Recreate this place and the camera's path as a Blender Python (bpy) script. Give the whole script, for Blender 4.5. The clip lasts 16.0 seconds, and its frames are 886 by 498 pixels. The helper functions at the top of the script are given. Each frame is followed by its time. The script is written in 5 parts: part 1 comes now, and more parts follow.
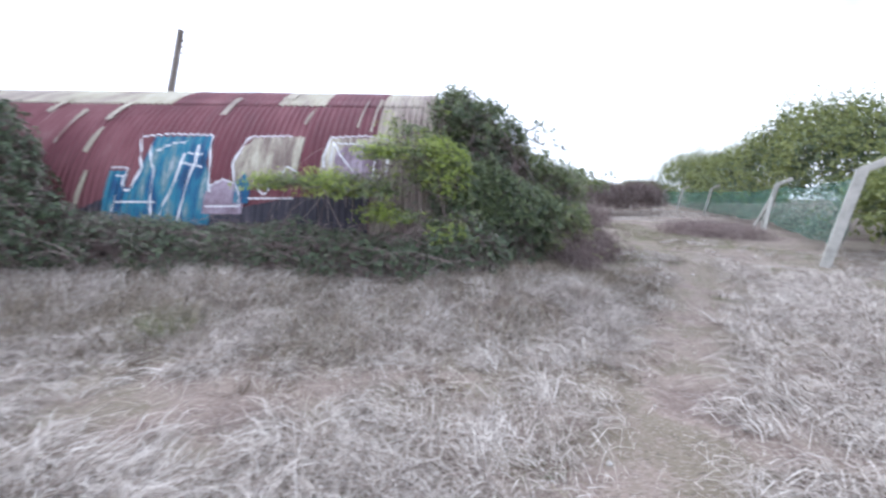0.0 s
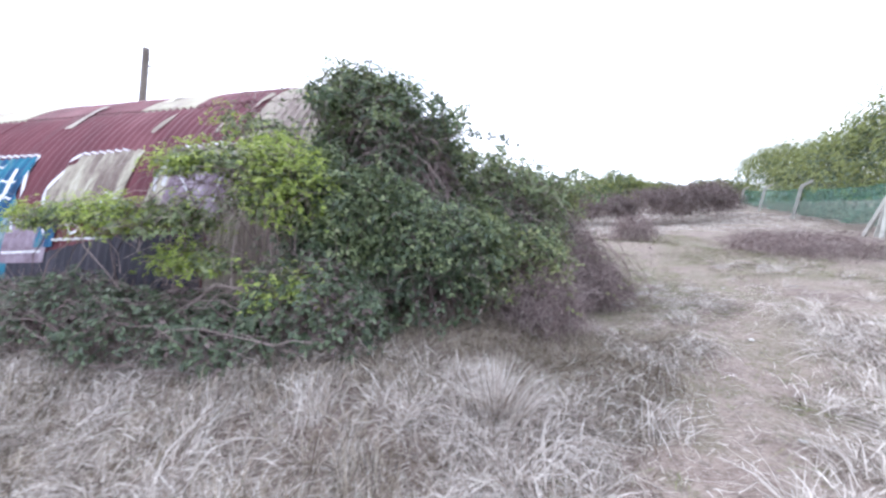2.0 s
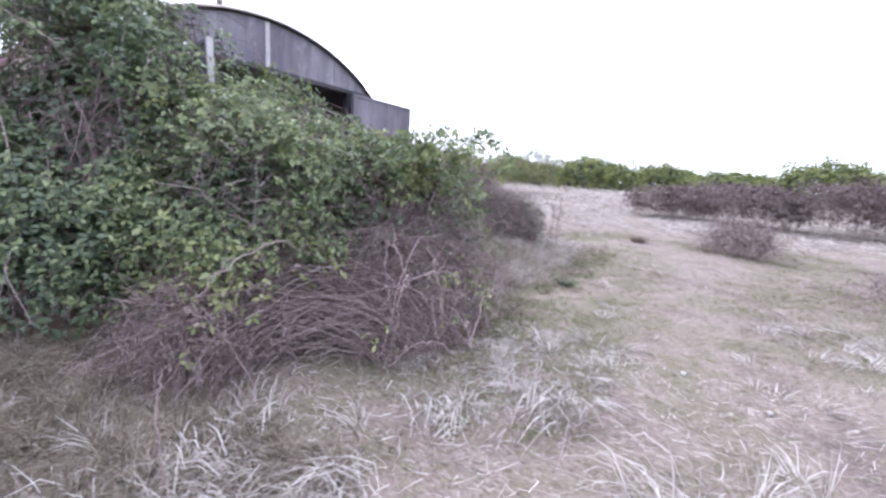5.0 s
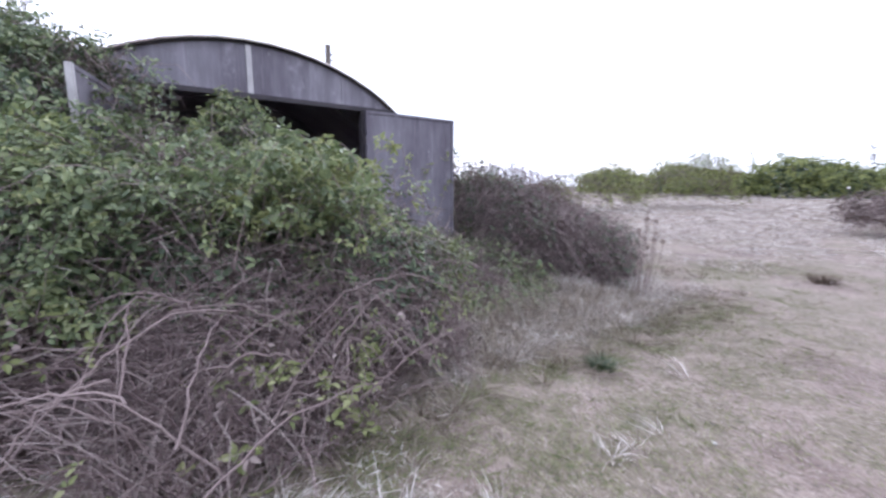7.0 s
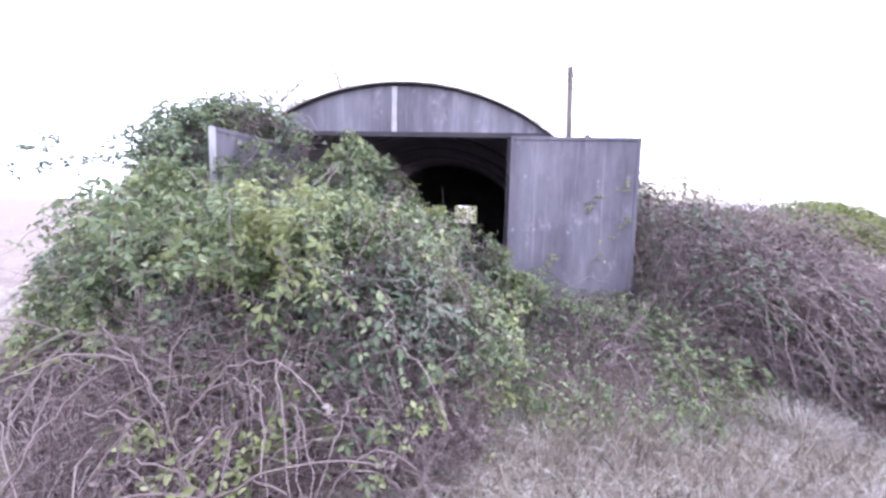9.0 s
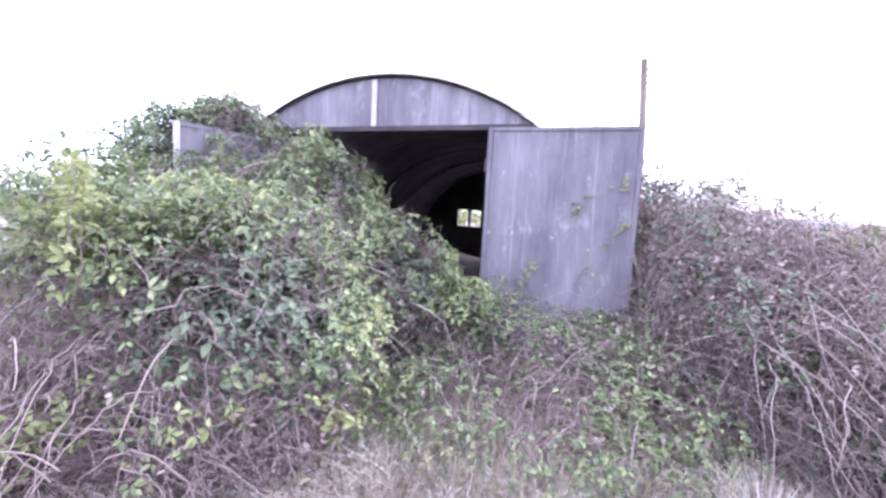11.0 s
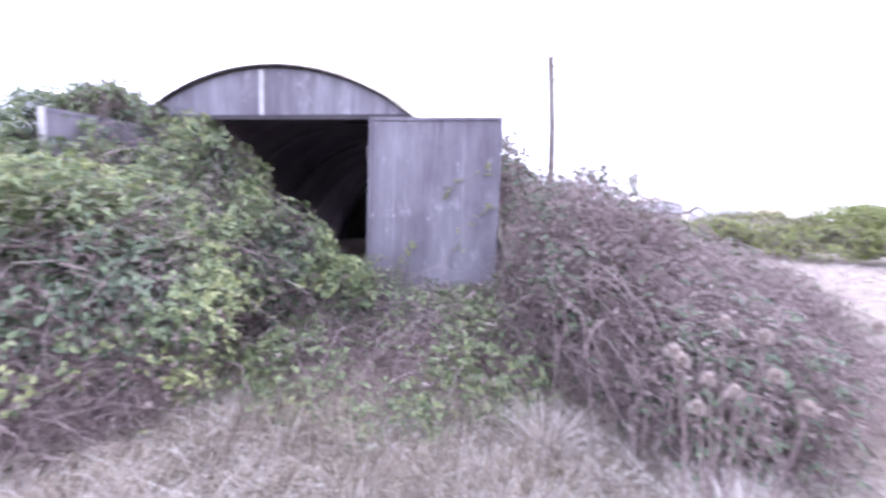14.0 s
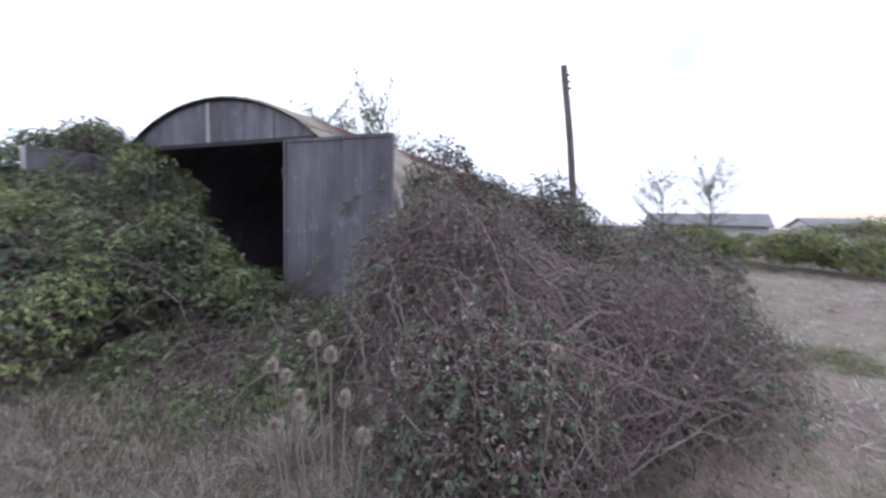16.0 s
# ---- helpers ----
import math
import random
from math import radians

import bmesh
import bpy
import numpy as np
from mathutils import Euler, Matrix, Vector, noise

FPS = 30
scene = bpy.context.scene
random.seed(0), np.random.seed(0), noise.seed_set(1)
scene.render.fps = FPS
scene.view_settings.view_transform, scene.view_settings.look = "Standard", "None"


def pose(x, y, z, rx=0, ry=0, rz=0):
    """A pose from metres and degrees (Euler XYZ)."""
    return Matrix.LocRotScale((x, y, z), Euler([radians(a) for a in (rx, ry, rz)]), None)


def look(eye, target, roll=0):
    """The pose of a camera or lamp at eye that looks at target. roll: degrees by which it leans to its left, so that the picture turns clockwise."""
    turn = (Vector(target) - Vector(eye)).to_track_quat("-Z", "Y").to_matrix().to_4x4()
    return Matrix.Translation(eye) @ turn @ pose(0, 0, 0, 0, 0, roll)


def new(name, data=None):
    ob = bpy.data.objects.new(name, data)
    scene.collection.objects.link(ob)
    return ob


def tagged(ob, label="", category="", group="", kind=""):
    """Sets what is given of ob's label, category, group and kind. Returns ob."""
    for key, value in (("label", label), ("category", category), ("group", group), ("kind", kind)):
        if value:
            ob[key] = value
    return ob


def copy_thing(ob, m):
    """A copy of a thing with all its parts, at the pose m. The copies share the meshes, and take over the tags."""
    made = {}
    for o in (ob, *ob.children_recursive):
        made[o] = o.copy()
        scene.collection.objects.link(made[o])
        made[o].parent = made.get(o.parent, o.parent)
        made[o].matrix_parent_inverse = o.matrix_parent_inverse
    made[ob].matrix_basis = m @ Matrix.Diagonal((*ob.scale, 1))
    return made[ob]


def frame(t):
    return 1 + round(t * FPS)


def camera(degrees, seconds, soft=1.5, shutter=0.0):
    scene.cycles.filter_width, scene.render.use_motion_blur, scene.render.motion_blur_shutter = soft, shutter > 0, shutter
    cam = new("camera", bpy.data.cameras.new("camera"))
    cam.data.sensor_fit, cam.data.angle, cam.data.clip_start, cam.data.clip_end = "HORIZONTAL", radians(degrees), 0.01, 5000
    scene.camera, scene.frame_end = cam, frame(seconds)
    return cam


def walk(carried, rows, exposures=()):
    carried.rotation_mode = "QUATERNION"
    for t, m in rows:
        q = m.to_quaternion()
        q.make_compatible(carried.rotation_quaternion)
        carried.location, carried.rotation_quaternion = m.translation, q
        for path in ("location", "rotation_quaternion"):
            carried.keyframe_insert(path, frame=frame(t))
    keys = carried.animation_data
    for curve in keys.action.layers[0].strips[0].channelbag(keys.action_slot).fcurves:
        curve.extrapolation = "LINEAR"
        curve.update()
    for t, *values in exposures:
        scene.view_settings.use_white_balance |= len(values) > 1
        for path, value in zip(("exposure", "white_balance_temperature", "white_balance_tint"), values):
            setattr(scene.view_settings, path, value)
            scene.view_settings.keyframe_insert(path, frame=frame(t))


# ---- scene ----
cam = camera(95.0, 16.0, soft=2.7, shutter=0.3)
PATH = [
    (0, (0.308, -7.752, 1.018), (0.280, -6.167, 0.802), 0.9),
    (0.5, (0.766, -7.278, 1.037), (0.879, -5.711, 0.738), -1.2),
    (1, (1.153, -6.714, 1.050), (1.060, -5.130, 0.841), 0.7),
    (1.5, (1.461, -6.152, 1.135), (1.217, -4.574, 1.029), 0.6),
    (2, (1.859, -5.603, 1.114), (1.590, -4.035, 0.946), -1.8),
    (2.5, (2.254, -5.047, 1.126), (1.806, -3.522, 0.950), -1.5),
    (3, (2.641, -4.482, 1.032), (2.242, -2.944, 0.842), 3.1),
    (5.5, (4.600, -2.560, 1.240), (3.642, -1.316, 0.932), 3.4),
    (6, (4.660, -1.990, 1.270), (3.594, -0.830, 0.989), 3.4),
    (6.5, (4.872, -1.600, 1.260), (3.714, -0.524, 1.012), 3.0),
    (7, (4.828, -0.922, 1.254), (3.535, -0.010, 1.012), 0.1),
    (7.5, (4.856, -0.434, 1.318), (3.392, 0.174, 1.102), 5.5),
    (8, (4.958, -0.012, 1.352), (3.407, 0.326, 1.158), 7.6),
    (8.5, (4.648, 0.460, 1.361), (3.067, 0.588, 1.149), 0.8),
    (9, (4.506, 0.856, 1.430), (2.919, 0.752, 1.261), 1.3),
    (9.5, (4.334, 1.215, 1.408), (2.759, 0.955, 1.297), 3.5),
    (9.7, (4.249, 1.371, 1.401), (2.678, 1.106, 1.263), 4.1),
    (11.8, (3.915, 2.344, 1.367), (2.425, 1.777, 1.232), 1.9),
    (12, (3.939, 2.399, 1.372), (2.446, 1.840, 1.234), 1.5),
    (12.5, (3.988, 2.450, 1.390), (2.494, 1.890, 1.275), 1.3),
    (13, (4.012, 2.501, 1.401), (2.525, 1.922, 1.299), 2.8),
    (13.5, (4.013, 2.530, 1.385), (2.531, 1.938, 1.267), 1.6),
    (14, (4.096, 2.800, 1.305), (2.531, 2.512, 1.139), 2.1),
    (14.5, (4.070, 3.325, 1.281), (2.481, 3.331, 1.098), -0.8),
    (15, (4.002, 3.821, 1.296), (2.411, 3.766, 1.132), -2.4),
    (15.5, (3.684, 4.173, 1.309), (2.117, 3.896, 1.138), -3.5),
    (16, (3.569, 4.564, 1.337), (2.091, 3.961, 1.227), 1.3),
]
EXPOSURES = [(0, 0.58, 5550, 13), (1, 0.56, 5550, 12), (1.6, 0.78, 5600, 13), (2.5, 1.1, 5550, 16), (3.2, 1.08, 5550, 17), (5.5, 0.94, 5550, 20), (6, 0.82, 5550, 20), (7, 0.66, 5550, 19), (7.6, 0.82, 5550, 19), (8.2, 1.2, 5500, 22), (9, 1.53, 5450, 27), (12.5, 1.95, 5400, 30), (13.7, 1.8, 5400, 30), (14.5, 1.28, 5450, 26), (15, 0.7, 5450, 22), (16, 0.0, 5600, 14)]
walk(cam, [(t, look(e, g, r)) for t, e, g, r in PATH], EXPOSURES)

# ---- world and light: bright thin overcast, soft sun from behind the hut ----
world = bpy.data.worlds.new("world")
scene.world = world
world.use_nodes = True
wn = world.node_tree.nodes
wl = world.node_tree.links
sky = wn.new("ShaderNodeTexSky")
sky.sky_type = "NISHITA"
sky.sun_disc = False
sky.sun_elevation = radians(42)
sky.sun_rotation = radians(-60)
sky.air_density, sky.dust_density, sky.ozone_density = 1.0, 2.0, 2.0
cloud = wn.new("ShaderNodeTexNoise")
cloud.inputs["Scale"].default_value = 2.2
cloud.inputs["Detail"].default_value = 6
cramp = wn.new("ShaderNodeValToRGB")
cramp.color_ramp.elements[0].position, cramp.color_ramp.elements[1].position = 0.36, 0.53
cramp.color_ramp.elements[0].color = (0.2, 0.2, 0.2, 1)
coords = wn.new("ShaderNodeTexCoord")
wmix = wn.new("ShaderNodeMix")
wmix.data_type = "RGBA"
drift = wn.new("ShaderNodeMapping")
drift.inputs["Rotation"].default_value = (0, 0, radians(100))
wl.new(coords.outputs["Generated"], drift.inputs["Vector"])
wl.new(drift.outputs["Vector"], cloud.inputs["Vector"])
wl.new(cloud.outputs["Fac"], cramp.inputs["Fac"])
wl.new(cramp.outputs["Color"], wmix.inputs[0])
wl.new(sky.outputs["Color"], wmix.inputs[6])
wmix.inputs[7].default_value = (15.0, 15.0, 15.4, 1)
back = wn["Background"]
back.inputs["Strength"].default_value = 0.1
wl.new(wmix.outputs[2], back.inputs["Color"])

sun = new("sun", bpy.data.lights.new("sun", "SUN"))
sun.data.energy, sun.data.angle, sun.data.color = 0.9, radians(18), (1.0, 0.96, 0.9)
sun.matrix_world = look((0, 0, 0), (math.sin(radians(60)), -math.cos(radians(60)), -0.85))


# ---- materials ----


def material(name, stops, scale=4.0, rough=0.9, metal=0.0, bump=0.2, detail=8.0, stretch=(1, 1, 1), per_island=0.0, per_object=0.0, spec=0.3, bump_scale=6.0, trans=0.0):
    """A procedural surface: colour stops along two scales of noise, fine relief, and chance per piece."""
    m = bpy.data.materials.new(name)
    m.use_nodes = True
    n, l = m.node_tree.nodes, m.node_tree.links
    b = n["Principled BSDF"]
    tc = n.new("ShaderNodeTexCoord")
    mp = n.new("ShaderNodeMapping")
    mp.inputs["Scale"].default_value = stretch
    l.new(tc.outputs["Object"], mp.inputs["Vector"])
    n1 = n.new("ShaderNodeTexNoise")
    n1.inputs["Scale"].default_value, n1.inputs["Detail"].default_value = scale, detail
    n1.inputs["Roughness"].default_value = 0.65
    l.new(mp.outputs["Vector"], n1.inputs["Vector"])
    fac = n1.outputs["Fac"]
    src = None
    if per_island:
        src, amount = n.new("ShaderNodeNewGeometry").outputs["Random Per Island"], per_island
    elif per_object:
        src, amount = n.new("ShaderNodeObjectInfo").outputs["Random"], per_object
    if src:
        mx = n.new("ShaderNodeMix")
        mx.inputs[0].default_value = amount
        l.new(fac, mx.inputs[2])
        l.new(src, mx.inputs[3])
        fac = mx.outputs[0]
    r = n.new("ShaderNodeValToRGB")
    e = r.color_ramp.elements
    while len(e) < len(stops):
        e.new(0.5)
    for k, (p, c) in enumerate(stops):
        e[k].position, e[k].color = p, (*c, 1)
    l.new(fac, r.inputs["Fac"])
    l.new(r.outputs["Color"], b.inputs["Base Color"])
    n2 = n.new("ShaderNodeTexNoise")
    n2.inputs["Scale"].default_value, n2.inputs["Detail"].default_value = scale * bump_scale, 4
    l.new(mp.outputs["Vector"], n2.inputs["Vector"])
    mr = n.new("ShaderNodeMapRange")
    mr.inputs[3].default_value, mr.inputs[4].default_value = max(rough - 0.15, 0.05), min(rough + 0.12, 1)
    l.new(n2.outputs["Fac"], mr.inputs[0])
    l.new(mr.outputs[0], b.inputs["Roughness"])
    if bump:
        bp = n.new("ShaderNodeBump")
        bp.inputs["Strength"].default_value, bp.inputs["Distance"].default_value = bump, 0.02
        l.new(n2.outputs["Fac"], bp.inputs["Height"])
        l.new(bp.outputs["Normal"], b.inputs["Normal"])
    b.inputs["Metallic"].default_value = metal
    b.inputs["Specular IOR Level"].default_value = spec
    if trans:
        tr = n.new("ShaderNodeBsdfTranslucent")
        l.new(r.outputs["Color"], tr.inputs["Color"])
        ms = n.new("ShaderNodeMixShader")
        ms.inputs[0].default_value = trans
        out = n["Material Output"]
        l.new(b.outputs[0], ms.inputs[1])
        l.new(tr.outputs[0], ms.inputs[2])
        l.new(ms.outputs[0], out.inputs["Surface"])
    return m


M_SOIL = material("dry_soil", [(0.3, (0.11, 0.08, 0.068)), (0.4, (0.18, 0.135, 0.115)), (0.48, (0.25, 0.2, 0.165)), (0.55, (0.175, 0.148, 0.105)), (0.62, (0.225, 0.185, 0.145)), (0.72, (0.14, 0.13, 0.085))], 0.9, 0.95, bump=0.8, bump_scale=30)


def fibres(m, low, high):
    """Lays crossing dry fibres and dark specks of a few millimetres over a surface's colour."""
    n, l = m.node_tree.nodes, m.node_tree.links
    b = n["Principled BSDF"]
    col = b.inputs["Base Color"].links[0].from_socket
    tc = n.new("ShaderNodeTexCoord")
    warp = n.new("ShaderNodeTexNoise")
    warp.inputs["Scale"].default_value = 3.0
    add = n.new("ShaderNodeVectorMath")
    add.operation = "MULTIPLY_ADD"
    add.inputs[1].default_value = (0.1, 0.1, 0.1)
    l.new(tc.outputs["Object"], warp.inputs["Vector"])
    l.new(warp.outputs["Color"], add.inputs[0])
    l.new(tc.outputs["Object"], add.inputs[2])
    for turn, squash, tint, lo, hi in ((25, 22, high, 0.58, 0.68), (-50, 26, high, 0.59, 0.68), (80, 18, low, 0.56, 0.68), (0, 60, low, 0.55, 0.7), (-15, 20, high, 0.6, 0.69), (40, 75, high, 0.66, 0.74)):
        mp = n.new("ShaderNodeMapping")
        mp.inputs["Rotation"].default_value = (0, 0, radians(turn))
        mp.inputs["Scale"].default_value = (squash, squash * 5 if squash < 50 else squash * 1.2, 20)
        nz = n.new("ShaderNodeTexNoise")
        nz.inputs["Scale"].default_value, nz.inputs["Detail"].default_value = 1.0, 3
        mr = n.new("ShaderNodeMapRange")
        mr.inputs[1].default_value, mr.inputs[2].default_value, mr.inputs[4].default_value = lo, hi, 0.75
        mx = n.new("ShaderNodeMix")
        mx.data_type = "RGBA"
        mx.inputs[7].default_value = (*tint, 1)
        l.new(add.outputs[0], mp.inputs["Vector"])
        l.new(mp.outputs["Vector"], nz.inputs["Vector"])
        l.new(nz.outputs["Fac"], mr.inputs[0])
        l.new(mr.outputs[0], mx.inputs[0])
        l.new(col, mx.inputs[6])
        col = mx.outputs[2]
    l.new(col, b.inputs["Base Color"])


fibres(M_SOIL, (0.07, 0.055, 0.045), (0.38, 0.33, 0.285))
M_STRAW = material("dry_grass", [(0.18, (0.1, 0.078, 0.066)), (0.36, (0.3, 0.25, 0.215)), (0.52, (0.52, 0.465, 0.41)), (0.78, (0.77, 0.725, 0.665))], 2.6, 0.8, bump=0, per_island=0.5, trans=0.12)
M_HAY = material("brown_grass", [(0.2, (0.09, 0.07, 0.052)), (0.45, (0.21, 0.172, 0.13)), (0.75, (0.4, 0.345, 0.27))], 1.6, 0.8, bump=0, per_island=0.6, trans=0.12)
M_GREEN = material("green_grass", [(0.1, (0.09, 0.11, 0.045)), (0.5, (0.18, 0.2, 0.09)), (0.9, (0.36, 0.34, 0.19))], 0.8, 0.7, bump=0, per_island=0.6, trans=0.25)
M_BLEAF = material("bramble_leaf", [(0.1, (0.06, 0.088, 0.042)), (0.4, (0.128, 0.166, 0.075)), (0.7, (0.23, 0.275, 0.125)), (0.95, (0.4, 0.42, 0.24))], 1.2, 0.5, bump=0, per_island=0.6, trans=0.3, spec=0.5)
M_YLEAF = material("spring_leaf", [(0.1, (0.19, 0.26, 0.045)), (0.5, (0.32, 0.4, 0.08)), (0.95, (0.5, 0.55, 0.18))], 1.5, 0.55, bump=0, per_island=0.6, trans=0.4, spec=0.4)
M_LIME = material("young_bramble_leaf", [(0.1, (0.15, 0.18, 0.07)), (0.5, (0.27, 0.3, 0.12)), (0.95, (0.47, 0.48, 0.25))], 1.5, 0.55, bump=0, per_island=0.6, trans=0.35, spec=0.4)
# dark leaves; inside bushes their darkness also paints in the depth shade
M_DARKLEAF = material("dark_and_shade_leaf", [(0.1, (0.038, 0.055, 0.034)), (0.5, (0.085, 0.12, 0.064)), (0.95, (0.19, 0.24, 0.13))], 1.2, 0.45, bump=0, per_island=0.6, trans=0.2, spec=0.5)
M_DEADLEAF = material("dead_leaf", [(0.1, (0.12, 0.085, 0.075)), (0.5, (0.27, 0.21, 0.19)), (0.95, (0.45, 0.38, 0.35))], 1.2, 0.85, bump=0, per_island=0.7, trans=0.15)
M_CANE = material("bramble_cane", [(0.1, (0.1, 0.068, 0.066)), (0.5, (0.23, 0.172, 0.162)), (0.9, (0.42, 0.355, 0.325)), (0.98, (0.6, 0.54, 0.5))], 1.5, 0.8, bump=0, per_island=0.75)
M_BARK = material("bark", [(0.3, (0.07, 0.06, 0.045)), (0.7, (0.2, 0.17, 0.13))], 3, 0.9, bump=0.6, stretch=(1, 1, 0.2))
M_RUST = material("rust_red_sheet", [(0.3, (0.085, 0.028, 0.036)), (0.5, (0.135, 0.042, 0.053)), (0.62, (0.19, 0.075, 0.085)), (0.75, (0.36, 0.27, 0.27))], 0.9, 0.7, bump=0.15, stretch=(1.2, 0.35, 0.35), per_object=0.12, bump_scale=20)
M_GREYSHEET = material("faded_sheet", [(0.3, (0.14, 0.09, 0.085)), (0.45, (0.28, 0.235, 0.2)), (0.58, (0.4, 0.37, 0.28)), (0.72, (0.55, 0.53, 0.45))], 1.1, 0.7, bump=0.15, stretch=(1.2, 0.35, 0.35), bump_scale=20)
M_DOOR = material("painted_steel", [(0.3, (0.095, 0.082, 0.1)), (0.46, (0.15, 0.136, 0.158)), (0.56, (0.19, 0.177, 0.2)), (0.64, (0.24, 0.225, 0.25)), (0.74, (0.38, 0.36, 0.385))], 2.2, 0.7, bump=0.15, stretch=(1, 1.5, 0.3), bump_scale=12)


def scuffs(m, tint, amount):
    """Rubbed pale patches and fine upright drips over old paint."""
    n, l = m.node_tree.nodes, m.node_tree.links
    b = n["Principled BSDF"]
    col = b.inputs["Base Color"].links[0].from_socket
    tc = n.new("ShaderNodeTexCoord")
    for size, lo, hi, amt in (((3.0, 3.0, 2.0), 0.58, 0.72, amount), ((30, 34, 0.9), 0.56, 0.7, amount * 0.55), ((9, 9, 7), 0.64, 0.7, amount), ((60, 60, 1.6), 0.6, 0.68, amount * 0.4)):
        mp = n.new("ShaderNodeMapping")
        mp.inputs["Scale"].default_value = size
        nz = n.new("ShaderNodeTexNoise")
        nz.inputs["Scale"].default_value, nz.inputs["Detail"].default_value, nz.inputs["Roughness"].default_value = 1.0, 6, 0.7
        mr = n.new("ShaderNodeMapRange")
        mr.inputs[1].default_value, mr.inputs[2].default_value, mr.inputs[4].default_value = lo, hi, amt
        mx = n.new("ShaderNodeMix")
        mx.data_type = "RGBA"
        mx.inputs[7].default_value = (*tint, 1)
        l.new(tc.outputs["Object"], mp.inputs["Vector"])
        l.new(mp.outputs["Vector"], nz.inputs["Vector"])
        l.new(nz.outputs["Fac"], mr.inputs[0])
        l.new(mr.outputs[0], mx.inputs[0])
        l.new(col, mx.inputs[6])
        col = mx.outputs[2]
    l.new(col, b.inputs["Base Color"])


scuffs(M_DOOR, (0.42, 0.4, 0.43), 0.7)
M_TRIM = material("pale_batten", [(0.3, (0.35, 0.33, 0.33)), (0.7, (0.6, 0.58, 0.57))], 3, 0.8, bump=0.3)
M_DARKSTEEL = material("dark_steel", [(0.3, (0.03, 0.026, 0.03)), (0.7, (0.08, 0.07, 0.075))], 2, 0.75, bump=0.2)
M_POLE = material("weathered_pole", [(0.3, (0.12, 0.1, 0.085)), (0.7, (0.3, 0.27, 0.24))], 4, 0.9, bump=0.6, stretch=(1, 1, 0.12))
M_CONC = material("concrete", [(0.3, (0.3, 0.29, 0.26)), (0.5, (0.43, 0.42, 0.38)), (0.7, (0.52, 0.5, 0.46))], 5, 0.9, bump=0.4)
# pale purple that puts the haze inside the hut into surface colour
M_HAZELINING = material("haze_tinted_lining", [(0.3, (0.2, 0.165, 0.215)), (0.5, (0.33, 0.28, 0.35)), (0.7, (0.42, 0.37, 0.43))], 1.4, 0.85, bump=0.2, stretch=(1, 0.5, 0.5))
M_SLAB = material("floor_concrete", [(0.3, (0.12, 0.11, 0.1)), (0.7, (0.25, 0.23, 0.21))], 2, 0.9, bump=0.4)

M_BLUE = material("blue_spray_paint", [(0.3, (0.012, 0.025, 0.06)), (0.43, (0.015, 0.075, 0.17)), (0.53, (0.025, 0.17, 0.25)), (0.62, (0.12, 0.2, 0.22)), (0.72, (0.4, 0.44, 0.48))], 3.2, 0.6, bump=0.1, stretch=(2.5, 0.6, 0.5))
M_CREAM = material("cream_spray_paint", [(0.3, (0.1, 0.06, 0.06)), (0.45, (0.22, 0.18, 0.15)), (0.57, (0.4, 0.37, 0.29)), (0.72, (0.58, 0.56, 0.48))], 3.4, 0.65, bump=0.1, stretch=(2.5, 0.6, 0.5))
M_WHITE = material("white_spray_paint", [(0.35, (0.5, 0.5, 0.52)), (0.6, (0.78, 0.78, 0.8))], 5, 0.6, bump=0.05)
M_LILAC = material("lilac_spray_paint", [(0.35, (0.16, 0.11, 0.14)), (0.65, (0.38, 0.32, 0.38))], 4, 0.65, bump=0.05)
M_BLACKP = material("black_spray_paint", [(0.3, (0.018, 0.02, 0.03)), (0.55, (0.05, 0.045, 0.06)), (0.8, (0.16, 0.14, 0.16))], 2.5, 0.6, bump=0.05, stretch=(2.5, 0.6, 0.5))
M_NET = material("green_netting", [(0.3, (0.02, 0.075, 0.05)), (0.7, (0.045, 0.135, 0.088))], 8, 0.7, bump=0)
net_nodes, net_links = M_NET.node_tree.nodes, M_NET.node_tree.links
weave = net_nodes.new("ShaderNodeTexNoise")
weave.inputs["Scale"].default_value = 26
gap = net_nodes.new("ShaderNodeMapRange")
gap.inputs[1].default_value, gap.inputs[2].default_value, gap.inputs[3].default_value, gap.inputs[4].default_value = 0.35, 0.65, 0.32, 0.82
clear = net_nodes.new("ShaderNodeBsdfTransparent")
blend = net_nodes.new("ShaderNodeMixShader")
net_links.new(weave.outputs["Fac"], gap.inputs[0])
net_links.new(gap.outputs[0], blend.inputs[0])
net_links.new(net_nodes["Principled BSDF"].outputs[0], blend.inputs[1])
net_links.new(clear.outputs[0], blend.inputs[2])
net_links.new(blend.outputs[0], net_nodes["Material Output"].inputs["Surface"])
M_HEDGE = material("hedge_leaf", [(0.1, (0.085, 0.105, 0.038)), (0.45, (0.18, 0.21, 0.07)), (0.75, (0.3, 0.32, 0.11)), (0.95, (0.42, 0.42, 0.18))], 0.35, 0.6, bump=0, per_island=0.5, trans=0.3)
M_SCRUB = material("brown_scrub_leaf", [(0.1, (0.06, 0.047, 0.042)), (0.5, (0.15, 0.115, 0.105)), (0.95, (0.28, 0.23, 0.21))], 0.5, 0.85, bump=0, per_island=0.6, trans=0.1)
M_TEASEL = material("teasel_head", [(0.2, (0.3, 0.24, 0.2)), (0.6, (0.55, 0.47, 0.42)), (0.95, (0.72, 0.66, 0.6))], 3, 0.9, bump=0, per_island=0.6)
